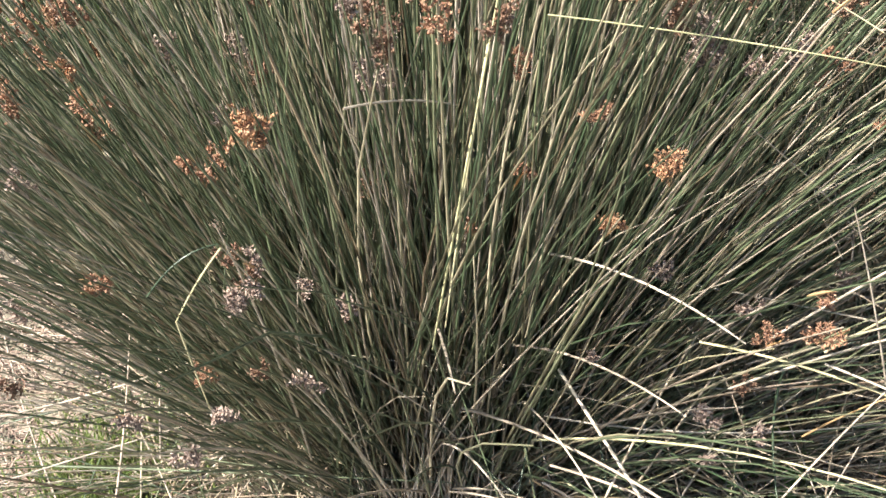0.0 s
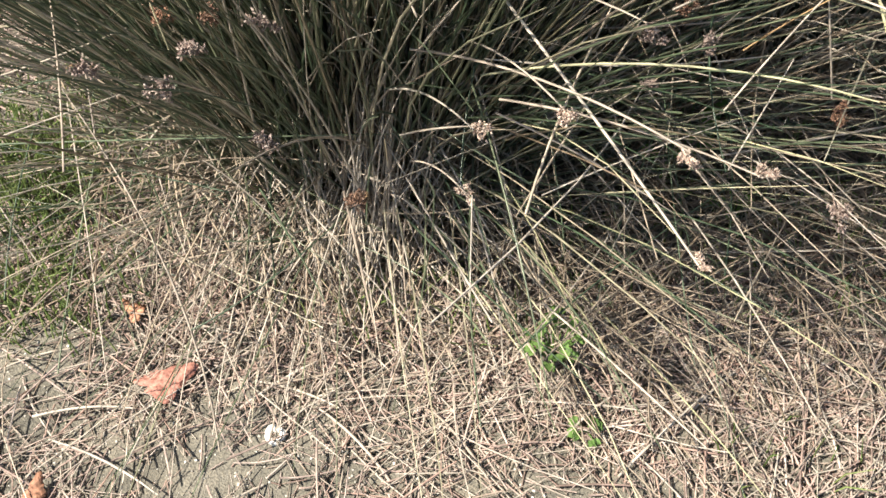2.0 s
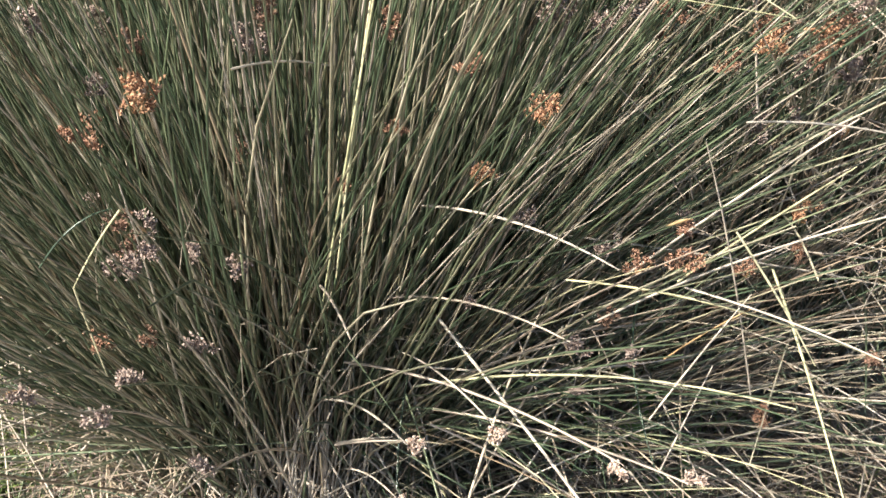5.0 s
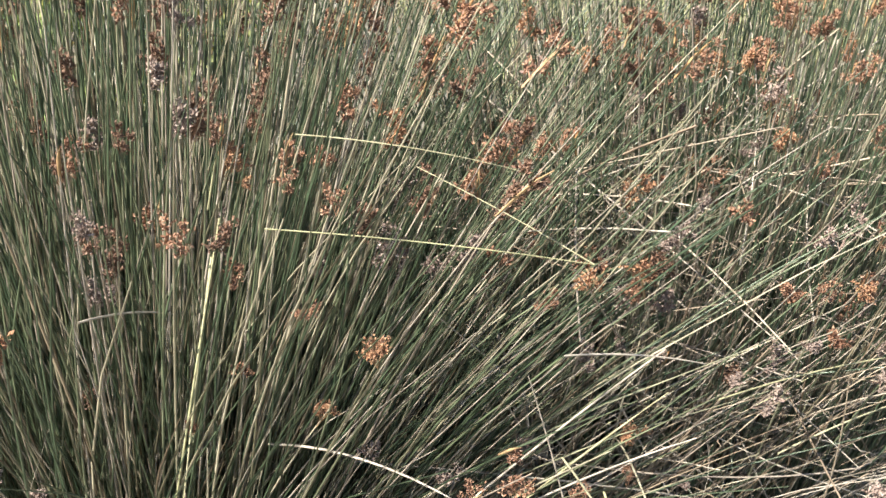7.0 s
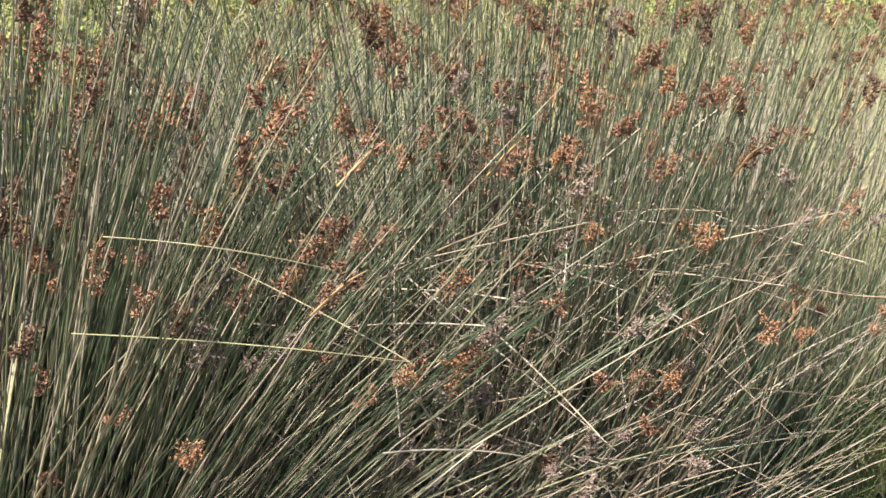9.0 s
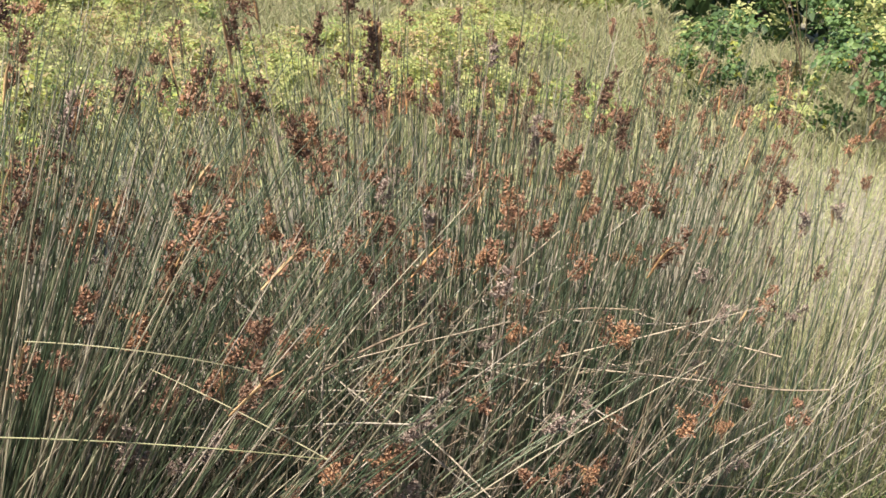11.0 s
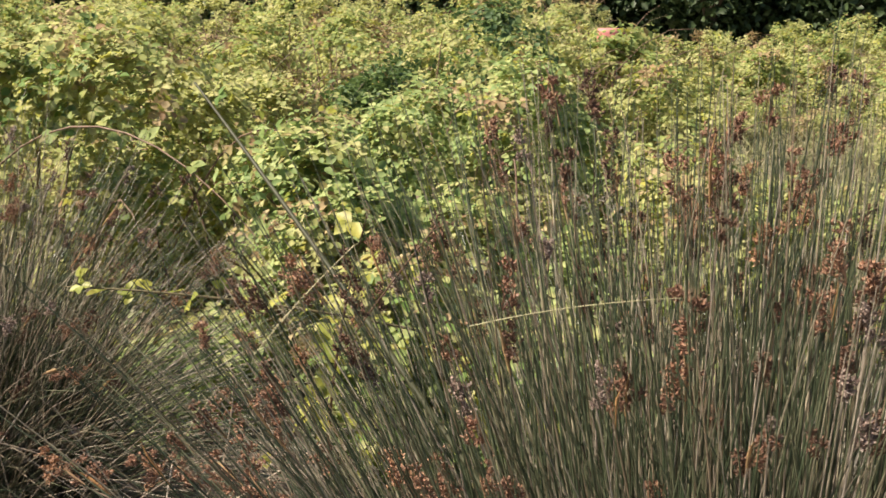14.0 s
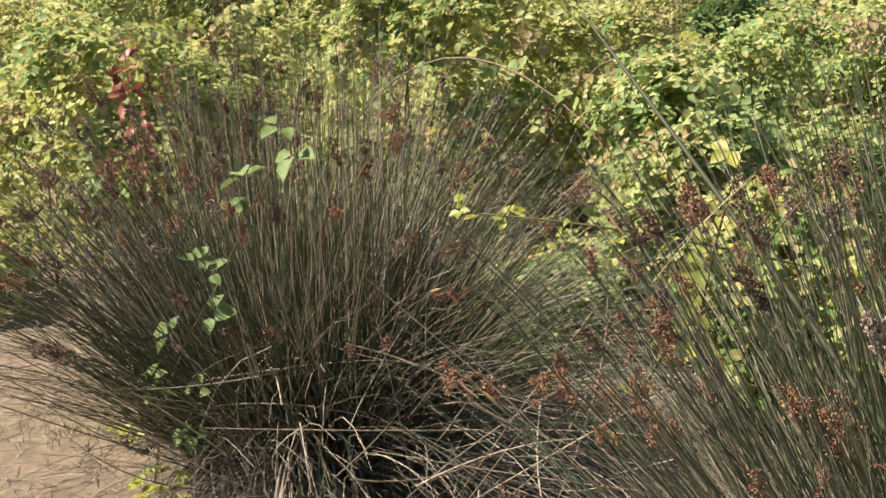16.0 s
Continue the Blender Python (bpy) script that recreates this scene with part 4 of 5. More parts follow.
# ======== brambles ========
LEAF_MESHES = []
for k, mat in enumerate((LEAF, SHOOT_LEAF, LEAF, PALE_LEAF, WEED, YELLOW_LEAF)):
    al = [(math.cos(a), math.sin(a), -0.08) for a in (0, 1.25 + 0.05 * k, -1.3)]
    LEAF_MESHES.append((leaflets("leaf", [(0.25 * a[0], 0.25 * a[1], 0) for a in al], al, [(0.1, 0.12 * k - 0.3, 1), (0.2, 0.3, 1), (-0.1, -0.3, 1)], (1.1, 0.85, 0.9)), mat))


def bramble(name, x, y, rx, ry, h, n, size, label, rich=True, yellow=0.0, seed=0, tones=(0.39, 0.53, 0.08), single=0, green=None):
    """A mound of bramble: arching canes and a shell of three-part leaves."""
    g = np.random.default_rng(seed)
    root = tagged(new(name), label=label, category="bramble", group="brambles")
    root.matrix_basis = Matrix.Translation((x, y, 0))
    k = max(8, int(rx * ry * 16))
    a = g.uniform(0, 6.28, k)
    q = g.uniform(0.2, 1.0, k)
    p0 = np.stack([x + 0.4 * rx * np.cos(a), y + 0.4 * ry * np.sin(a), np.zeros(k)], 1)
    p1 = np.stack([x + rx * q * np.cos(a + 0.6), y + ry * q * np.sin(a + 0.6), h * g.uniform(0.3, 0.95, k)], 1)
    c = (p0 + p1) / 2 + np.array([0, 0, 1.0]) * h * g.uniform(0.3, 0.7, k)[:, None]
    if single:
        for j in range(k):
            put("cane", tubes("cane", p0[j:j + 1], p1[j:j + 1], c[j:j + 1], 0.005, 0.002, 7, 5), CANE, root)
    else:
        put("cane_tangle", tubes("cane_tangle", p0, p1, c, 0.005, 0.002, 5, 3), CANE, root, kind="stuff")
    # lobes with leaves over their outer side, so that the mound has hollows and an uneven outline
    m = n // 3
    nl = int(9 + rx * ry * 9)
    d = unit(np.stack([g.normal(0, 1, nl), g.normal(0, 1, nl), np.abs(g.normal(0, 0.9, nl)) + 0.05], 1))
    lobe = np.array([x, y, 0]) + d * g.uniform(0.55, 0.95, nl)[:, None] * np.array([rx, ry, h])
    lr = g.uniform(0.16, 0.40, nl) * min(1.0, 0.45 + 0.4 * h)
    sub = max(10, int(m / 20))
    of = g.choice(nl, sub, p=lr ** 2 / (lr ** 2).sum())
    d2 = unit(d[of] * 0.7 + np.array([0, 0, 0.35]) + g.normal(0, 0.75, (sub, 3)))
    cen = lobe[of] + d2 * lr[of][:, None] * g.uniform(0.8, 1.15, sub)[:, None]
    w = g.integers(0, sub, m)
    pos = cen[w] + g.normal(0, 1, (m, 3)) * np.array([0.065, 0.065, 0.05]) * (1 + 0.5 * (size > 0.06))
    pos[:, 2] = np.maximum(pos[:, 2], 0.03)
    out = unit(d2[w] + np.array([0, 0, 0.6]) + g.normal(0, 0.6, (m, 3)))
    t1 = unit(np.cross(out, g.normal(0, 1, (m, 3))))
    t2 = np.cross(out, t1)
    P, AL, NO, S = [], [], [], []
    for j, da in enumerate((0, 1.35, -1.35)):
        al = np.cos(da) * t1 + np.sin(da) * t2 + g.normal(0, 0.12, (m, 3))
        P.append(pos + al * 0.012)
        AL.append(al)
        NO.append(out + g.normal(0, 0.18, (m, 3)))
        S.append(size * g.uniform(0.75, 1.25, m) * (1.15 if j == 0 else 0.9))
    P, AL, NO, S = np.concatenate(P), np.concatenate(AL), np.concatenate(NO), np.concatenate(S)
    if single:
        # the leaves nearest to the open side, one by one
        for j in np.argsort(pos[:, 1] - 0.6 * pos[:, 2])[:single]:
            t = Matrix((t1[j], np.cross(out[j], t1[j]), out[j])).transposed().to_4x4()
            me, mat = LEAF_MESHES[int(g.integers(len(LEAF_MESHES)))]
            put("leaf", me, mat, root).matrix_basis = Matrix.Translation(Vector(pos[j] + out[j] * 0.01)) @ t @ Matrix.Scale(size * 1.15, 4)
    if yellow:
        pick = np.tile(g.random(m) < yellow, 3)
        put("yellow_foliage", leaflets("yellow_foliage", P[pick], AL[pick], NO[pick], S[pick], rich=rich), YELLOW_LEAF, root, "yellowing leaves", kind="stuff")
        P, AL, NO, S = P[~pick], AL[~pick], NO[~pick], S[~pick]
    else:
        pick = np.zeros(len(P), bool)
    tone = (g.random(nl) < tones[1])[of] ^ (g.random(sub) < 0.2)
    tone = np.where(g.random(sub) < tones[2], 2, tone.astype(int))
    tone = np.tile(tone[w], 3)[~pick]
    for q, (mat, lab) in enumerate(((green or LEAF, ""), (PALE_LEAF, "pale yellow-green leaves"), (DRY_LEAF, "dry brownish leaves"))):
        k = tone == q
        put("foliage", leaflets("foliage", P[k], AL[k], NO[k], S[k], rich=rich), mat, root, lab, kind="stuff")
    return root


LBL = "sprawling bramble mound with sunlit yellow-green leaves"
bramble("bramble", -1.35, 3.75, 1.0, 0.85, 1.10, 24000, 0.040, LBL, yellow=0.03, seed=1, single=280, tones=(0.72, 0.20, 0.08), green=MID_LEAF)
bramble("bramble", -3.0, 4.5, 1.3, 1.0, 1.25, 27000, 0.039, LBL, yellow=0.10, seed=2, single=200, tones=(0.25, 0.70, 0.07))
bramble("bramble", -4.7, 3.6, 1.1, 1.0, 1.2, 13000, 0.046, LBL, yellow=0.15, seed=3, single=200)
bramble("bramble", -0.35, 5.0, 0.9, 0.8, 0.75, 9000, 0.036, LBL, yellow=0.06, seed=4)
bramble("bramble", -2.25, 12.6, 1.3, 0.7, 0.98, 3000, 0.09, LBL, rich=False, yellow=0.08, seed=18)
bramble("bramble", -1.6, 6.2, 1.6, 1.1, 1.15, 20000, 0.040, LBL, yellow=0.05, seed=5, tones=(0.6, 0.33, 0.07), green=MID_LEAF)
bramble("bramble", -8.6, 4.6, 1.5, 1.3, 1.5, 6000, 0.06, LBL, yellow=0.15, seed=6)
bramble("bramble", -6.6, 3.0, 1.2, 0.9, 1.15, 6000, 0.05, LBL, yellow=0.2, seed=16)
bramble("bramble", -8.5, 7.6, 1.9, 1.4, 1.7, 6000, 0.07, LBL, yellow=0.1, seed=17)
bramble("bramble", -4.2, 6.6, 1.7, 1.2, 1.4, 20000, 0.040, LBL, yellow=0.08, seed=7, tones=(0.25, 0.70, 0.07))
bramble("bramble", -6.6, 5.2, 1.5, 1.4, 1.5, 12000, 0.045, LBL, yellow=0.12, seed=8)
bramble("bramble", -10.5, 6.2, 1.6, 1.4, 1.5, 6000, 0.065, LBL, yellow=0.1, seed=23)
bramble("bramble", -12.5, 8.6, 1.9, 1.6, 1.6, 5000, 0.075, LBL, rich=False, yellow=0.1, seed=24)
bramble("bramble", -11.5, 10.8, 1.9, 1.6, 1.6, 5000, 0.075, LBL, rich=False, yellow=0.1, seed=25)
bramble("shrub", 7.1, 7.3, 1.3, 1.2, 1.9, 12000, 0.045, "dark green leafy shrub beside the sandy path", seed=9, green=DARK_LEAF, tones=(0.75, 0.2, 0.05), yellow=0.04)
bramble("shrub", 8.5, 7.7, 1.3, 1.2, 2.1, 9000, 0.045, "leafy shrub with some yellow leaves beside the path", seed=19, green=DARK_LEAF, tones=(0.75, 0.2, 0.05), yellow=0.10)
bramble("shrub", -2.45, 7.5, 0.75, 0.6, 1.42, 9000, 0.04, "dense dark green shrub standing out of the brambles", seed=21, green=DARK_LEAF, tones=(0.97, 0.03, 0.0), yellow=0.01)
bramble("shrub", -9.5, 9.5, 1.1, 0.9, 1.9, 6000, 0.05, "dense dark green shrub standing out of the brambles", seed=22, green=DARK_LEAF, tones=(0.97, 0.03, 0.0), yellow=0.01)
g = np.random.default_rng(3)
for k in range(95):
    y = g.uniform(8.3, 24)
    x = g.uniform(-1.15 * y, 0.62 * y)
    left = x < -0.22 * y
    if x > -0.12 * y and y < 13.5:
        continue
    bramble("bramble", x, y, g.uniform(1.4, 2.4), g.uniform(1.1, 1.6), g.uniform(1.15, 1.5) if left else g.uniform(0.5, 0.85), 5200, 0.06, LBL, rich=False, yellow=0.08, seed=100 + k)
for k in range(22):
    y = g.uniform(7.5, 13.5)
    x = g.uniform(-0.08 * y, 0.55 * y)
    bramble("bramble", x, y, g.uniform(0.7, 1.3), g.uniform(0.6, 1.0), g.uniform(0.18, 0.4), 3400, 0.036, "low sprawling bramble in the open grassy field", rich=False, yellow=0.06, seed=400 + k, tones=(0.2, 0.8, 0.2))


def leafy_shoot(name, a, b, arch, n, size, mat, label, r=0.004, cane=CANE):
    """A single arching cane with three-part leaves along it."""
    a, b = np.array(a), np.array(b)
    m = (a + b) / 2 + np.array(arch)
    root = put(name, tubes(name, [a], [b], [m], r, r * 0.45, 10, 5), cane)
    tagged(root, label=label, category="bramble shoot", group="bramble shoots")
    for s in np.linspace(0.15, 0.98, n):
        p = (1 - s) ** 2 * a + 2 * s * (1 - s) * m + s * s * b
        side = unit(np.array([RNG.normal(), RNG.normal(), 0.4 * RNG.normal()]))
        tip = p + side * 0.04
        no = unit(np.array([RNG.normal(0, 0.5), RNG.normal(0, 0.5) - 0.5, 0.8]))
        t1 = unit(np.cross(no, np.cross(side, no)))
        t2 = np.cross(no, t1)
        al = np.stack([t1, np.cos(1.3) * t1 + np.sin(1.3) * t2, np.cos(1.3) * t1 - np.sin(1.3) * t2])
        put("leaf", leaflets("leaf", np.repeat(tip[None], 3, 0), al, np.repeat(no[None], 3, 0) + RNG.normal(0, 0.15, (3, 3)), size * RNG.uniform(0.7, 1.15), fold=0.1), mat, root)
    return root


def vine(path, leaves, size, mat, label, cane, r):
    """A jointed cane that climbs through the stems, with three-part leaves turned to the light."""
    p = np.array(path)
    V, F = [], []
    for k in range(len(p)):
        d = unit(p[min(k + 1, len(p) - 1)] - p[max(k - 1, 0)])
        u = unit(np.cross(d, (0.2, 1.0, 0.1)))
        w = np.cross(d, u)
        for j in range(6):
            V.append(p[k] + r * (1 - 0.08 * k) * (math.cos(j * 1.047) * u + math.sin(j * 1.047) * w))
            if k:
                F.append((6 * k - 6 + j, 6 * k - 6 + (j + 1) % 6, 6 * k + (j + 1) % 6, 6 * k + j))
    root = put("bramble_shoot", fast_mesh("bramble_shoot", V, F, smooth=True), cane)
    tagged(root, label=label, category="bramble shoot", group="bramble shoots")
    for k, q in enumerate(leaves):
        q = np.array(q)
        no = unit(np.array([RNG.normal(0.0, 0.5), -0.55 + RNG.normal(0, 0.3), 0.8]))
        t1 = unit(np.cross(no, (RNG.normal(), 0.3, RNG.normal())))
        t2 = np.cross(no, t1)
        al = np.stack([t1, 0.25 * t1 + t2, 0.25 * t1 - t2])
        put("leaf", leaflets("leaf", q + al * 0.012, al, np.repeat(no[None], 3, 0) + RNG.normal(0, 0.2, (3, 3)), np.array([1.15, 0.95, 0.85]) * size * RNG.uniform(0.8, 1.2), width=0.66, fold=0.16), mat, root)
        near = p[np.argmin(np.linalg.norm(p - q, axis=1))]
        put("leaf_stalk", tubes("leaf_stalk", [near], [q], [(near + q) / 2 + np.array([0, -0.01, 0.01])], 0.0014, 0.001, 4, 4), mat, root)


vine([(-2.73, 1.95, 0.0), (-2.66, 1.94, 0.20), (-2.582, 1.92, 0.364), (-2.45, 1.91, 0.56), (-2.317, 1.91, 0.727), (-2.20, 1.93, 0.92), (-2.06, 1.97, 1.16)],
     [(-2.05, 1.92, 1.17), (-2.02, 1.93, 1.10), (-2.189, 1.92, 1.03), (-2.229, 1.90, 0.945), (-2.337, 1.87, 0.80), (-2.31, 1.87, 0.77), (-2.317, 1.87, 0.655), (-2.48, 1.87, 0.572)],
     0.055, SHOOT_LEAF, "bramble shoot with pale green leaves climbing through the rushes", CANE, 0.0035)
vine([(-2.52, 1.92, 0.0), (-2.485, 1.90, 0.12), (-2.452, 1.89, 0.249), (-2.40, 1.89, 0.34), (-2.349, 1.89, 0.426), (-2.24, 1.89, 0.53), (-2.123, 1.89, 0.589)],
     [(-2.394, 1.86, 0.417), (-2.46, 1.86, 0.274), (-2.597, 1.88, 0.414), (-2.584, 1.88, 0.355), (-2.43, 1.86, 0.29)],
     0.042, SHOOT_LEAF, "pale bent bramble cane with a few green leaves", STRAW, 0.0032)
leafy_shoot("bramble_shoot", (-0.98, 2.75, 0.7), (-1.85, 2.30, 0.88), (0.05, -0.1, 0.08), 18, 0.036, YELLOW_LEAF, "bramble shoot with bright yellow-green leaves")
leafy_shoot("bramble_shoot", (-1.3, 2.7, 0.3), (-1.02, 2.32, 1.12), (0.0, -0.1, 0.05), 7, 0.05, YELLOW_LEAF, "bramble shoot with yellowing leaves beside the rushes")
leafy_shoot("bramble_shoot", (-1.5, 2.8, 0.2), (-1.10, 2.30, 0.72), (0.0, -0.1, 0.05), 4, 0.05, YELLOW_LEAF, "low bramble shoot with yellowing leaves")
leafy_shoot("bramble_shoot", (-0.42, 1.36, 0.86), (-1.17, 1.82, 1.455), (0.00, 0.0, 0.02), 2, 0.02, WEED, "dark bare bramble cane reaching over the rushes", r=0.0052, cane=DARK_CANE)
leafy_shoot("bramble_shoot", (-2.9, 3.3, 0.9), (-1.6, 2.9, 0.9), (0.0, 0.0, 0.55), 9, 0.05, LEAF, "arching bramble cane above the rush clump")
leafy_shoot("bramble_shoot", (-4.0, 3.2, 0.3), (-3.88, 3.05, 1.22), (0.1, -0.1, 0.05), 22, 0.05, RED_LEAF, "bramble shoot with reddened leaves")
leafy_shoot("bramble_shoot", (-3.9, 3.1, 0.2), (-3.80, 3.0, 1.06), (0.05, -0.1, 0.05), 16, 0.045, RED_LEAF, "bramble shoot with red-brown leaves")


# ======== far trees and barrel ========
def tree(x, y, h, r, seed):
    g = np.random.default_rng(seed)
    root = tagged(new("tree"), label="dark green broadleaf tree beyond the brambles", category="tree", group="far trees")
    root.matrix_basis = Matrix.Translation((x, y, 0))
    n = 7
    p0 = np.array([[x, y, 0.0]] + [[x, y, h * q] for q in g.uniform(0.2, 0.5, n)])
    a = g.uniform(0, 6.28, n)
    p1 = np.array([[x, y, h * 0.8]] + [[x + r * 0.7 * math.cos(t), y + r * 0.7 * math.sin(t), h * g.uniform(0.45, 0.85)] for t in a])
    put("trunk", tubes("trunk", p0, p1, (p0 + p1) / 2 + g.normal(0, 0.15, p0.shape), np.array([0.16] + [0.06] * n), 0.02, 6, 7), BARK, root)
    m = 4200 if h > 3.2 else 2200
    cl = np.array([x, y, h * 0.47]) + unit(g.normal(0, 1, (70, 3))) * g.uniform(0.45, 1.0, (70, 1)) * np.array([r, r, h * 0.5])
    w = g.integers(0, 70, m)
    pos = cl[w] + g.normal(0, 0.28, (m, 3))
    pos[:, 2] = np.maximum(pos[:, 2], 0.1)
    put("crown", leaflets("crown", pos, g.normal(0, 1, (m, 3)), g.normal(0, 0.6, (m, 3)) + (0, 0, 1), g.uniform(0.14, 0.26, m), rich=False), TREE_LEAF, root)


for k, (x, y) in enumerate(((-3.9, 29), (-2.4, 30), (-0.8, 28.5), (0.8, 29.5), (2.4, 28.5), (4.0, 29.5), (5.8, 28.5), (7.6, 29.5), (9.6, 28.5), (12, 30), (15, 29), (18.5, 29))):
    tree(x, y, 5.0 + 0.7 * (k % 3), 2.0 + 0.25 * (k % 2), 300 + k)
for k in range(26):
    tree(-5.5 + 1.05 * k, 26.5 + 0.8 * (k % 3), 1.9 + 0.3 * (k % 4), 1.2, 360 + k)
for k, (x, y) in enumerate(((-11.4, 28), (-9.7, 29), (-6.2, 29.5), (-7.8, 28.5), (-13.5, 27), (-5.0, 30.5), (-16, 25), (-11, 21), (-15, 19), (-19, 17), (-23, 14), (-8.5, 27), (-27, 10), (10.5, 13), (14, 11), (13, 18))):
    tree(x, y, 3.4 + 0.5 * (k % 3), 2.1, 330 + k)


def barrel():
    m = scatter_mat("faded_plastic", [(0, (0.45, 0.15, 0.14)), (1, (0.52, 0.19, 0.17))], rough=0.5, grain=6, grain_amt=0.15)
    prof = [(0.0, 0.001), (0.0, 0.165), (0.03, 0.18), (0.30, 0.185), (0.33, 0.195), (0.36, 0.185), (0.70, 0.185), (0.73, 0.195), (0.76, 0.185), (1.0, 0.18), (1.04, 0.165), (1.04, 0.001)]
    n = 20
    V = [(r * math.cos(2 * math.pi * k / n), r * math.sin(2 * math.pi * k / n), z) for z, r in prof for k in range(n)]
    F = [(i * n + k, i * n + (k + 1) % n, (i + 1) * n + (k + 1) % n, (i + 1) * n + k) for i in range(len(prof) - 1) for k in range(n)]
    ob = put("barrel", fast_mesh("barrel", V, F, smooth=True), m, m=Matrix.Translation((-2.42, 14.0, 0)))
    tagged(ob, label="faded pinkish-red plastic barrel among the brambles", category="barrel")


barrel()


# ======== grass and weeds ========
def grass(name, n, box, h, label, keep=None, wide=0.0016, mat=GRASS):
    x, y = RNG.uniform(box[0], box[1], n), RNG.uniform(box[2], box[3], n)
    if keep is not None:
        ok = RNG.random(n) < keep(x, y)
        x, y = x[ok], y[ok]
        n = len(x)
    a = RNG.uniform(0, 6.28, n)
    L = RNG.uniform(h[0], h[1], n)
    le = RNG.uniform(0.1, 0.9, n)
    p0 = np.stack([x, y, ground_z(x, y) * (np.abs(x) < 6)], 1)
    d = np.stack([np.cos(a) * le, np.sin(a) * le, np.ones(n)], 1)
    p1 = p0 + d * L[:, None]
    c = p0 + np.array([0, 0, 0.6]) * L[:, None]
    ob = put(name, tubes(name, p0, p1, c, wide, wide * 0.2, 2, 3), mat)
    return tagged(ob, label=label, category="grass", kind="stuff")


def blot(cx, cy, rx, ry):
    return lambda x, y: np.exp(-(((x - cx) / rx) ** 2 + ((y - cy) / ry) ** 2))


grass("grass", 26000, (1.2, 9.0, 2.6, 9.5), (0.05, 0.22), "pale green tufted grass beside the path",
      lambda x, y: np.clip(0.75 - np.exp(-((x - 0.75 * y - 0.1) / 0.25) ** 2) + 0.3 * np.sin(3 * x) * np.cos(2.3 * y), 0.04, 1), 0.003, PALE_GRASS)
grass("grass", 15000, (0.9, 4.4, 1.5, 3.6), (0.08, 0.30), "pale green grass among the upright rushes",
      lambda x, y: np.clip(1.25 - ((x - 2.4) / 1.5) ** 4 - ((y - 2.5) / 0.85) ** 4 + 0.25 * np.sin(7 * x + 2 * y) * np.cos(6 * y - x), 0, 1), 0.0022, MEADOW)
grass("grass", 500, (1.5, 2.4, 1.4, 2.2), (0.10, 0.32), "taller fresh green grass beside the rushes", None, 0.0026, GRASS)
grass("grass", 34000, (-1.6, 10.0, 5.0, 15.0), (0.10, 0.34), "tall pale yellow-green grass in the open field",
      lambda x, y: np.where(x > -0.13 * y, 0.9, 0.0) * np.clip((y - 5.0) / 2.2 + 0.25 * np.sin(2.1 * x), 0.0, 1.0), 0.006, MEADOW)
grass("grass", 7000, (-3.0, 14.0, 14.5, 25.0), (0.15, 0.4), "distant pale grass between the low brambles", lambda x, y: np.where(x > -0.13 * y, 0.9, 0.0), 0.014, MEADOW)
grass("grass", 8000, (-1.2, -0.3, 1.0, 2.0), (0.05, 0.17), "fresh green grass under the edge of the clump", blot(-0.66, 1.40, 0.13, 0.13))
grass("grass", 2600, (-0.9, -0.3, 0.9, 1.4), (0.03, 0.11), "sparse green grass on the sand", blot(-0.63, 1.15, 0.11, 0.07))
grass("grass", 500, (0.2, 0.8, 0.5, 1.0), (0.03, 0.09), "sparse green grass among the straw", blot(0.48, 0.77, 0.06, 0.06))
grass("grass", 1500, (-4.0, -2.8, 1.7, 2.8), (0.02, 0.06), "sparse grass on the sunlit sand", blot(-3.3, 2.2, 0.22, 0.2), 0.0015)
grass("grass", 1500, (-0.3, 0.9, 1.0, 1.5), (0.04, 0.10), "thin green blades under the clump", lambda x, y: np.full(len(x), 0.35))


def weed(x, y, z, n, size, spread, label, mat=WEED):
    """A small broad-leaved weed: stalks and leaves."""
    root = tagged(new("weed"), label=label, category="weed", group="weeds")
    root.matrix_basis = Matrix.Translation((x, y, 0))
    a = np.arange(n) * 2.4 + RNG.uniform(0, 1)
    p0 = np.repeat([[x, y, 0.0]], n, 0)
    d = np.stack([np.cos(a), np.sin(a), np.zeros(n)], 1)
    p1 = p0 + d * RNG.uniform(0.3, 1, n)[:, None] * spread + np.array([0, 0, 1]) * RNG.uniform(0.4, 1, n)[:, None] * z
    for k in range(n):
        put("stalk", tubes("stalk", [p0[k]], [p1[k]], [(p0[k] + p1[k]) / 2 + np.array([0, 0, 0.01])], 0.0012, 0.0007, 4, 4), mat, root)
        al = np.stack([d[k], d[k] + 0.9 * np.array([-d[k][1], d[k][0], 0]), d[k] - 0.9 * np.array([-d[k][1], d[k][0], 0])]) + np.array([0, 0, 0.1])
        put("leaf", leaflets("leaf", np.repeat(p1[k][None], 3, 0), al, np.repeat([[0, -0.2, 1.0]], 3, 0) + RNG.normal(0, 0.2, (3, 3)), size * RNG.uniform(0.7, 1.1)), mat, root)


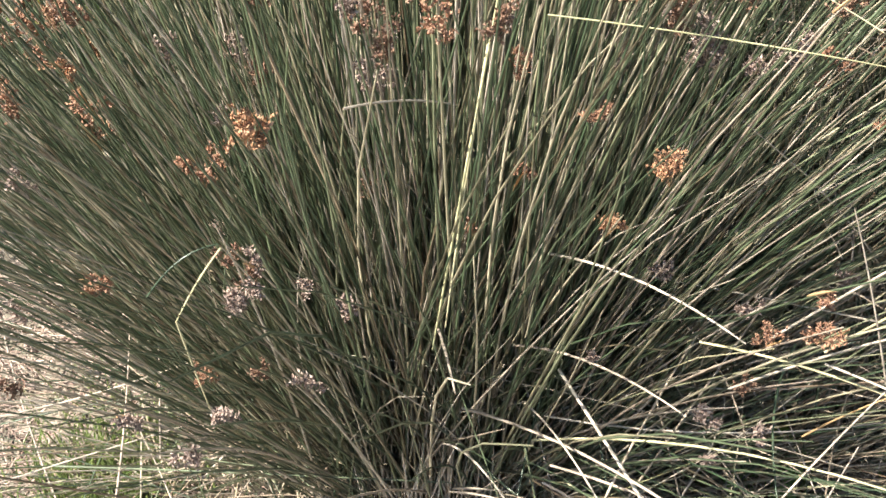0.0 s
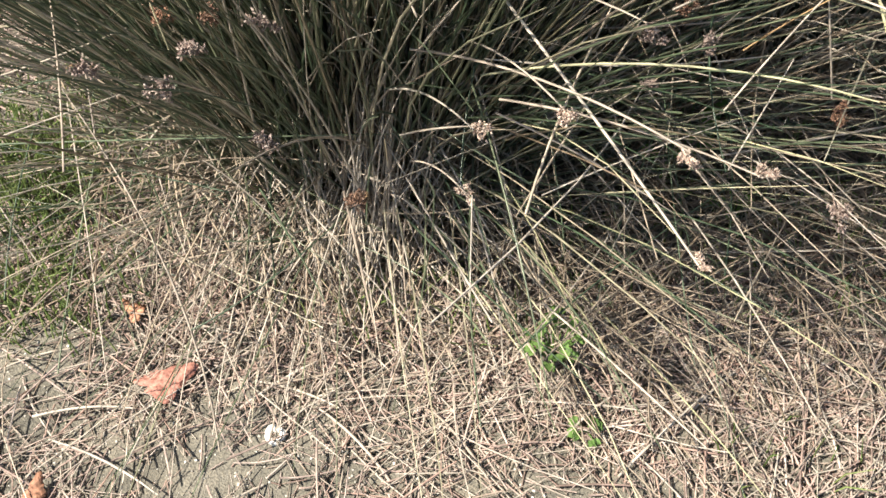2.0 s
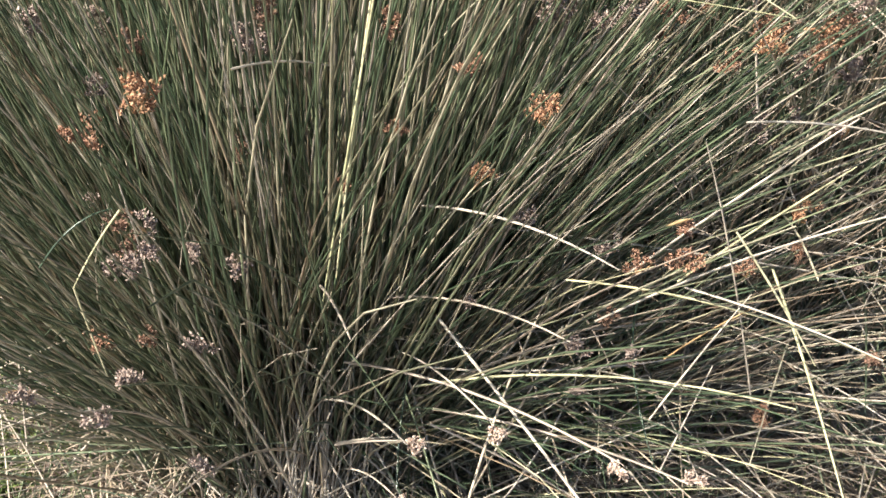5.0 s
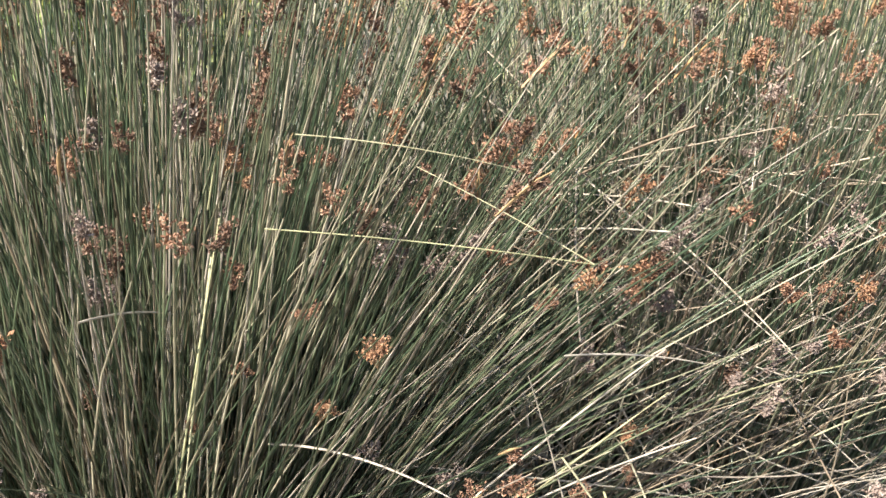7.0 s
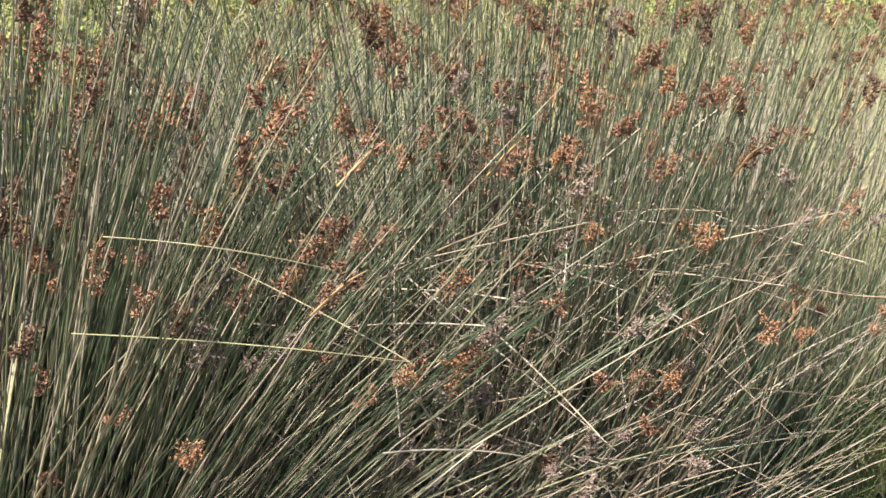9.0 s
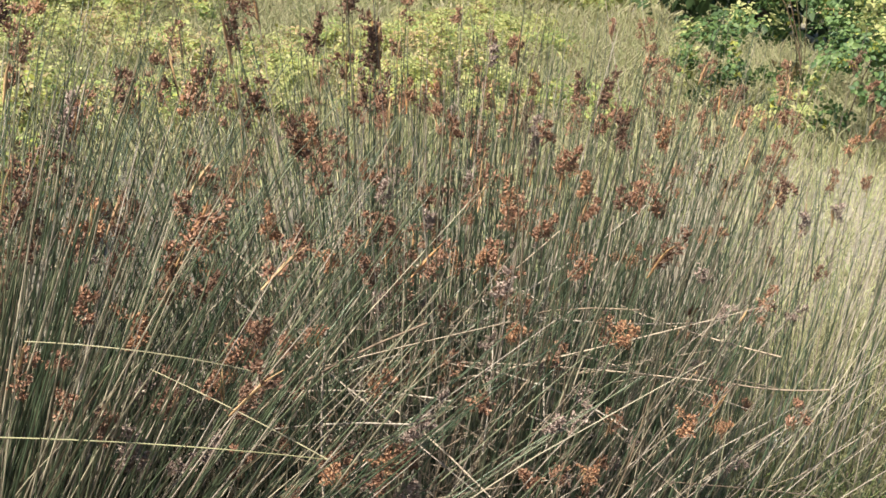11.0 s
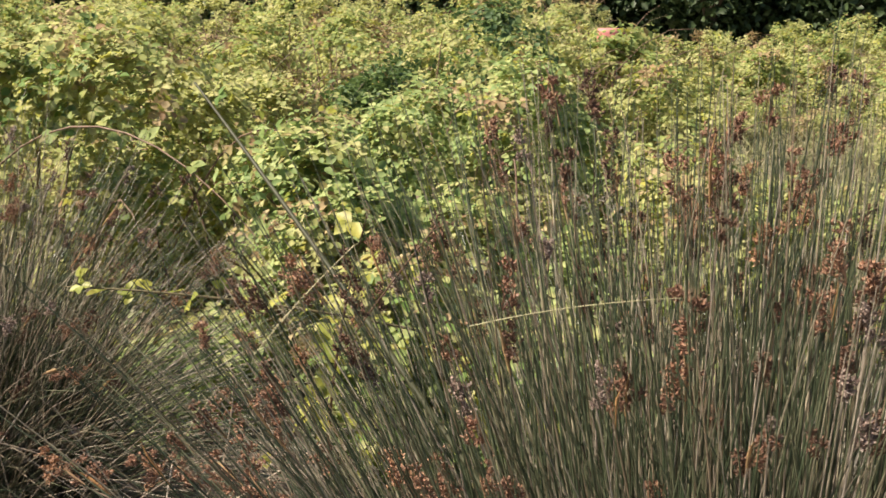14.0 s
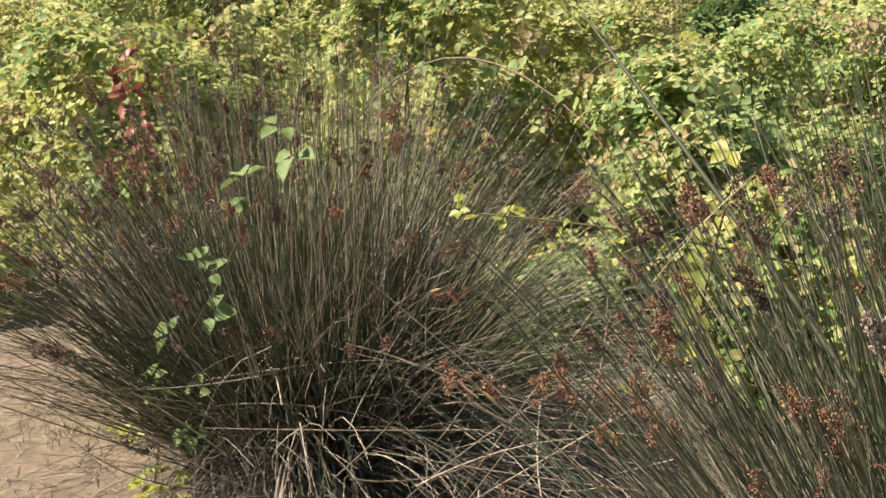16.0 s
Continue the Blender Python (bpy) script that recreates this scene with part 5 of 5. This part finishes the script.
weed(0.175, 0.97, 0.09, 26, 0.016, 0.045, "feathery green weed growing through the straw")
weed(0.21, 0.845, 0.025, 6, 0.016, 0.02, "small bright green weed on the sand", WEED)
weed(0.50, 1.22, 0.12, 14, 0.015, 0.045, "green weed in the shade of the rushes")
weed(0.44, 1.36, 0.14, 12, 0.03, 0.06, "dark green weed at the foot of the clump")
weed(-3.05, 2.15, 0.06, 8, 0.035, 0.05, "pale green weed on the sunlit sand", YELLOW_LEAF)
weed(-2.60, 1.88, 0.10, 14, 0.045, 0.09, "yellow-green weed at the foot of the clump", YELLOW_LEAF)

# ======== small things on the sand ========
def solid_mat(name, col, rough):
    return scatter_mat(name, [(0, col), (1, tuple(0.85 * v for v in col))], rough=rough, grain=120, grain_amt=0.12)


def fallen_leaf(x, y, r, turn, label, col):
    """A curled dead leaf with a lobed edge and thickness."""
    V, F = [], []
    n = 30
    for lay in (0.0, -0.0012):
        V.append((0, 0, 0.012 + lay))
        for ring in (0.5, 1.0):
            for k in range(n):
                a = 2 * math.pi * k / n
                q = r * ring * (0.8 + 0.22 * math.sin(3 * a + 0.5) + 0.1 * math.sin(7 * a)) * (1.3 if ring == 1 else 1.2)
                V.append((q * math.cos(a) * 1.25, q * math.sin(a) * 0.85, 0.012 + lay + 0.22 * r * ring ** 2 * math.sin(2 * a + 0.4) + 0.16 * r * math.sin(5 * a) * ring))
    m = 2 * n + 1
    for b in (0, m):
        for k in range(n):
            k2 = (k + 1) % n
            F.append((b, b + 1 + k, b + 1 + k2))
            F.append((b + 1 + k, b + 1 + n + k, b + 1 + n + k2))
            F.append((b + 1 + k, b + 1 + n + k2, b + 1 + k2))
    for k in range(n):
        k2 = (k + 1) % n
        F.append((1 + n + k, m + 1 + n + k, m + 1 + n + k2))
        F.append((1 + n + k, m + 1 + n + k2, 1 + n + k2))
    ob = put("fallen_leaf", fast_mesh("fallen_leaf", V, F, smooth=True), scatter_mat("dead_leaf", [(0, col), (1, tuple(0.8 * v for v in col))], rough=0.75, grain=140, grain_amt=0.5, bump=0.8), m=Matrix.Translation((x, y, float(ground_z(x, y)) + 0.012)) @ Matrix.Rotation(turn, 4, "Z"))
    tagged(ob, label=label, category="leaf")


fallen_leaf(-0.41, 0.965, 0.031, 0.2, "curled reddish-brown dead leaf lying on straw", (0.42, 0.19, 0.14))
fallen_leaf(-0.58, 0.80, 0.016, 1.2, "small brown dead leaf on the sand", (0.30, 0.15, 0.09))
fallen_leaf(-0.47, 1.10, 0.016, 2.2, "pale orange dead leaf among straw", (0.48, 0.24, 0.14))
fallen_leaf(0.45, 0.60, 0.014, 0.7, "pinkish brown dead leaf on the sand", (0.42, 0.27, 0.21))
fallen_leaf(0.40, 0.62, 0.012, 2.0, "dry pinkish leaf fragment on the sand", (0.40, 0.26, 0.20))


def ring_cap(x, y, ro, ri, h, label, col, lobes):
    """A worn white ring with an uneven rim and a hollow middle."""
    V, F = [], []
    n = 28
    prof = [(ro, 0.0), (ro, h * 0.8), (ro * 0.93, h), (ri * 1.08, h * 0.95), (ri, h * 0.7), (ri * 0.85, 0.1 * h)]
    for r, z in prof:
        for k in range(n):
            a = 2 * math.pi * k / n
            q = r * (1 + (lobes * max(0.0, math.cos(a - 2.0)) ** 6 + lobes * 0.8 * max(0.0, math.cos(a - 0.25)) ** 8) * (r > ri * 1.02))
            V.append((q * math.cos(a), q * math.sin(a), z))
    for i in range(len(prof) - 1):
        for k in range(n):
            F.append((i * n + k, i * n + (k + 1) % n, (i + 1) * n + (k + 1) % n, (i + 1) * n + k))
    ob = put("cap_ring", fast_mesh("cap_ring", V, F, smooth=True), solid_mat("white_plastic", col, 0.45),
             m=Matrix.Translation((x, y, float(ground_z(x, y)) + 0.002)) @ Matrix.Rotation(0.12, 4, "X"))
    tagged(ob, label=label, category="litter")


ring_cap(-0.243, 0.868, 0.0145, 0.0065, 0.008, "chipped white shell fragment with a round hole", (0.80, 0.78, 0.72), 0.22)
ring_cap(0.563, 0.648, 0.0115, 0.0088, 0.006, "thin whitish plastic ring on the sand", (0.72, 0.70, 0.62), 0.0)


def scrap(x, y, w, d, h, label, col, turn):
    """A crumpled sheet lying on the ground."""
    n = 8
    g = np.random.default_rng(int(1000 * w))
    Z = g.uniform(0.2, 1.0, (n, n)) * h
    V = [((i / (n - 1) - 0.5) * w * (1 + 0.1 * math.sin(j)), (j / (n - 1) - 0.5) * d * (1 + 0.12 * math.sin(2 * i)), Z[i, j]) for i in range(n) for j in range(n)]
    V += [(a, b, c - 0.002) for a, b, c in V]
    F = []
    for i in range(n - 1):
        for j in range(n - 1):
            q = i * n + j
            F += [(q, q + n, q + n + 1, q + 1), (n * n + q, n * n + q + 1, n * n + q + n + 1, n * n + q + n)]
    ob = put("scrap", fast_mesh("scrap", V, F), solid_mat("scrap_sheet", col, 0.5), m=Matrix.Translation((x, y, float(ground_z(x, y)) + 0.012)) @ Matrix.Rotation(turn, 4, "Z"))
    tagged(ob, label=label, category="litter")


scrap(2.52, 2.52, 0.16, 0.09, 0.05, "crumpled white plastic scrap lying in the grass", (0.80, 0.80, 0.80), 0.4)
scrap(0.44, 0.638, 0.008, 0.007, 0.004, "tiny teal plastic fragment on the sand", (0.05, 0.32, 0.38), 0.4)

# ======== litter ========
def litter(name, n, box, hmax, length, tilt, mat, r, label, keep=None):
    x, y = RNG.uniform(box[0], box[1], n), RNG.uniform(box[2], box[3], n)
    if keep is not None:
        ok = RNG.random(n) < keep(x, y)
        x, y = x[ok], y[ok]
        n = len(x)
    a = RNG.uniform(0, 6.28, n)
    L = RNG.uniform(length[0], length[1], n) * RNG.uniform(0.5, 1.0, n)
    ti = np.abs(RNG.normal(0, tilt, n))
    d = np.stack([np.cos(a) * np.cos(ti), np.sin(a) * np.cos(ti), np.sin(ti)], 1)
    p = np.stack([x, y, ground_z(x, y) + 0.002 + RNG.uniform(0, 1, n) ** 2 * hmax], 1)
    p0, p1 = p - d * L[:, None] * 0.5 * np.array([1, 1, 0]), p + d * L[:, None] * np.array([0.5, 0.5, 1])
    c = (p0 + p1) / 2 + RNG.normal(0, 1, (n, 3)) * np.array([0.03, 0.03, 0.012]) * L[:, None] * 2
    c[:, 2] = np.maximum(c[:, 2], 0.003)
    rr = r * RNG.uniform(0.7, 1.3, n)
    ob = put(name, tubes(name, p0, p1, c, rr, rr * 0.7, 3, 3), mat)
    return tagged(ob, label=label, category="litter", kind="stuff")


def near_cover(x, y):
    """How thickly straw covers the soil in front of the clumps."""
    edge = np.clip((y - 0.62 + 0.22 * np.clip((x - 0.15) / 0.3, 0, 1)) / 0.35, 0, 1)
    patch = 0.5 + 0.5 * np.sin(5.3 * x + 1.0) * np.cos(6.1 * y + 2.2 * x)
    bare = np.exp(-(((x + 0.35) / 0.20) ** 2 + ((y - 0.82) / 0.12) ** 2)) + np.exp(-(((x - 0.28) / 0.16) ** 2 + ((y - 0.70) / 0.07) ** 2)) \
        + np.exp(-(((x + 0.64) / 0.15) ** 2 + ((y - 1.06) / 0.14) ** 2))
    return np.clip(0.12 + 0.75 * edge + 0.35 * patch * (y > 0.55), 0, 1) * np.clip(1 - 0.95 * bare, 0.03, 1)


litter("straw_litter", 11000, (-1.1, 1.5, 0.3, 1.2), 0.014, (0.03, 0.14), 0.07, LITTER, 0.0013, "thick mat of broken dry rush straw on the sand", near_cover)
litter("straw_litter", 3200, (-1.1, 1.5, 0.45, 1.25), 0.024, (0.10, 0.32), 0.06, STRAW, 0.0011, "long thin dry rush stalks over the matted straw", lambda x, y: near_cover(x, y) ** 2 * np.where((x > 0.3) & (y > 0.95), 0.3, 1.0))
litter("fine_litter", 15000, (-1.1, 1.4, 0.3, 1.5), 0.006, (0.008, 0.04), 0.1, LITTER, 0.0011, "fine broken chaff and dry fragments on the sand", lambda x, y: 0.15 + 0.85 * near_cover(x, y))
litter("straw_litter", 3600, (-1.5, -0.2, 1.1, 2.0), 0.02, (0.03, 0.18), 0.07, LITTER, 0.0013, "dry straw scattered over the sand beside the clump")
# darker straw between the clumps stands in for the shade under the leaning stems
litter("straw_litter", 1600, (0.2, 1.2, 1.15, 1.7), 0.03, (0.05, 0.22), 0.08, OLD_STRAW, 0.0014, "old straw at the foot of the clumps, shade put into its darker colour")
litter("straw_litter", 5000, (-2.3, 3.2, 1.6, 3.4), 0.04, (0.06, 0.25), 0.08, LITTER, 0.0018, "dry rush straw lying between the clumps")
litter("straw_litter", 900, (-4.2, -2.4, 1.6, 2.9), 0.015, (0.04, 0.22), 0.06, LITTER, 0.0015, "sparse dry straw scattered over the sunlit sand")


def fallen_stalk(x0, y0, x1, y1, r, lift=0.02):
    """One longer dry stalk lying over the litter."""
    a, b = np.array([x0, y0, 0.006]), np.array([x1, y1, lift])
    ob = put("dry_stalk", tubes("dry_stalk", [a], [b], [(a + b) / 2 + np.array([0.01, 0.01, 0.012])], r, r * 0.7, 6, 6), STRAW)
    tagged(ob, label="long dry rush stalk lying on sandy ground", category="stalk", group="fallen stalks")


fallen_stalk(-0.311, 0.974, -0.149, 0.902, 0.0021)
fallen_stalk(-0.560, 1.046, -0.669, 1.004, 0.0016)
fallen_stalk(-0.410, 0.968, -0.471, 0.785, 0.0021)
fallen_stalk(-0.257, 0.791, -0.389, 0.706, 0.0022)
fallen_stalk(-0.576, 0.887, -0.402, 0.778, 0.0019)
fallen_stalk(-0.611, 0.780, -0.476, 0.714, 0.0018)
fallen_stalk(-0.242, 0.962, -0.249, 0.855, 0.0021)
fallen_stalk(0.076, 0.741, -0.014, 0.889, 0.0024)
fallen_stalk(0.163, 0.824, 0.238, 0.884, 0.0020)
fallen_stalk(0.245, 0.770, 0.391, 0.888, 0.0021)
fallen_stalk(0.383, 0.812, 0.253, 0.983, 0.0022)
fallen_stalk(0.410, 0.641, 0.472, 0.784, 0.0018)
fallen_stalk(0.556, 0.749, 0.542, 0.883, 0.0017)
fallen_stalk(-0.114, 0.707, -0.011, 0.706, 0.0017)
fallen_stalk(-0.071, 0.773, -0.182, 0.906, 0.0023)
fallen_stalk(0.241, 0.699, 0.271, 0.644, 0.0021)
fallen_stalk(-0.468, 1.101, -0.328, 0.960, 0.0016)
fallen_stalk(-0.607, 0.928, -0.454, 0.923, 0.0022)
fallen_stalk(-0.301, 0.918, -0.181, 0.986, 0.0023)
fallen_stalk(0.350, 0.853, 0.441, 0.923, 0.0019)


def tangled_stalk(clump, box, length, mat, r):
    """A dead stalk sprawled through the foot of a clump."""
    c = np.array([RNG.uniform(box[0], box[1]), RNG.uniform(box[2], box[3]), RNG.uniform(box[4], box[5])])
    d = unit(np.array([RNG.normal(), RNG.normal(), 0.35 * RNG.normal()]))
    L = RNG.uniform(*length)
    a, b = c - d * L / 2, c + d * L / 2
    a[2], b[2] = max(a[2], 0.02), max(b[2], 0.02)
    put("stem", tubes("stem", [a], [b], [(a + b) / 2 + RNG.normal(0, 0.10, 3) * L], r, r * 0.5, 8, 4), mat, clump, "sprawling dead stalk")


for k in range(75):
    tangled_stalk(clump_b, (-2.35, -1.15, 1.75, 2.35, 0.04, 0.55), (0.25, 0.8), STRAW if k % 7 == 0 else OLD_STRAW, 0.0018)
for k in range(46):
    tangled_stalk(clump_a, (0.15, 0.95, 1.0, 1.5, 0.25, 0.62), (0.25, 0.6), (GREEN, STRAW, OLD_STRAW, OLD_STRAW)[k % 4], 0.0015)
for k in range(44):
    tangled_stalk(clump_d, (0.5, 1.4, 1.45, 1.9, 0.5, 0.95), (0.25, 0.55), (STRAW, OLD_STRAW)[k % 2], 0.0016)
for k in range(30):
    tangled_stalk(clump_a, (-0.75, 0.1, 1.0, 1.5, 0.15, 0.5), (0.25, 0.6), (STRAW, GREEN)[k % 2], 0.0016)

# loose straw that lies on top and can be told apart, sharing a few meshes
STRAWS = []
for k in range(6):
    L = 0.07 + 0.025 * k
    STRAWS.append(tubes("dry_stalk", [(-L / 2, 0, 0.002)], [(L / 2, 0, 0.002)], [(0, 0.004 * (k % 3 - 1), 0.006)], 0.0017, 0.0013, 4, 5))
n_straw = 0
while n_straw < 180:
    x, y = RNG.uniform(-0.75, 0.85), RNG.uniform(0.5, 1.15)
    if RNG.random() > near_cover(np.array([x]), np.array([y]))[0] + 0.1:
        continue
    n_straw += 1
    ob = put("dry_stalk", STRAWS[n_straw % 6], LITTER, m=Matrix.Translation((x, y, float(ground_z(x, y)) + RNG.uniform(0.001, 0.02))) @ Matrix.Rotation(RNG.uniform(0, 6.28), 4, "Z"))
    tagged(ob, label="short broken rush stalk lying on the litter", category="stalk", group="broken stalks")


def grit(n, box):
    """Shell grit and pale pebbles: small eight-sided grains pressed into the sand."""
    octa = np.array([(0, 0, -0.6), (1, 0, 0), (0, 1, 0), (-1, 0, 0), (0, -1, 0), (0, 0, 0.7)])
    fo = np.array([(0, 2, 1), (0, 3, 2), (0, 4, 3), (0, 1, 4), (5, 1, 2), (5, 2, 3), (5, 3, 4), (5, 4, 1)])
    x, y = RNG.uniform(box[0], box[1], n), RNG.uniform(box[2], box[3], n)
    r = 0.0008 + 0.0032 * RNG.random(n) ** 4
    a = RNG.uniform(0, 6.28, n)
    sx, sy = RNG.uniform(0.6, 1.3, n), RNG.uniform(0.6, 1.3, n)
    v = octa[None] * np.stack([sx, sy, np.full(n, 0.7)], 1)[:, None]
    v = np.stack([v[..., 0] * np.cos(a)[:, None] - v[..., 1] * np.sin(a)[:, None], v[..., 0] * np.sin(a)[:, None] + v[..., 1] * np.cos(a)[:, None], v[..., 2]], -1)
    v = v * r[:, None, None] + np.stack([x, y, ground_z(x, y) + 0.0006], 1)[:, None]
    f = fo[None] + (6 * np.arange(n))[:, None, None]
    m = scatter_mat("shell_grit", [(0, (0.50, 0.47, 0.40)), (0.4, (0.30, 0.27, 0.22)), (0.7, (0.66, 0.62, 0.54)), (1, (0.20, 0.18, 0.15))], rough=0.7, grain=300)
    tagged(put("shell_grit", fast_mesh("shell_grit", v.reshape(-1, 3), f.reshape(-1, 3)), m), label="pale shell grit and small pebbles in the sand", category="gravel", kind="stuff")


grit(9000, (-0.9, 0.9, 0.35, 1.25))
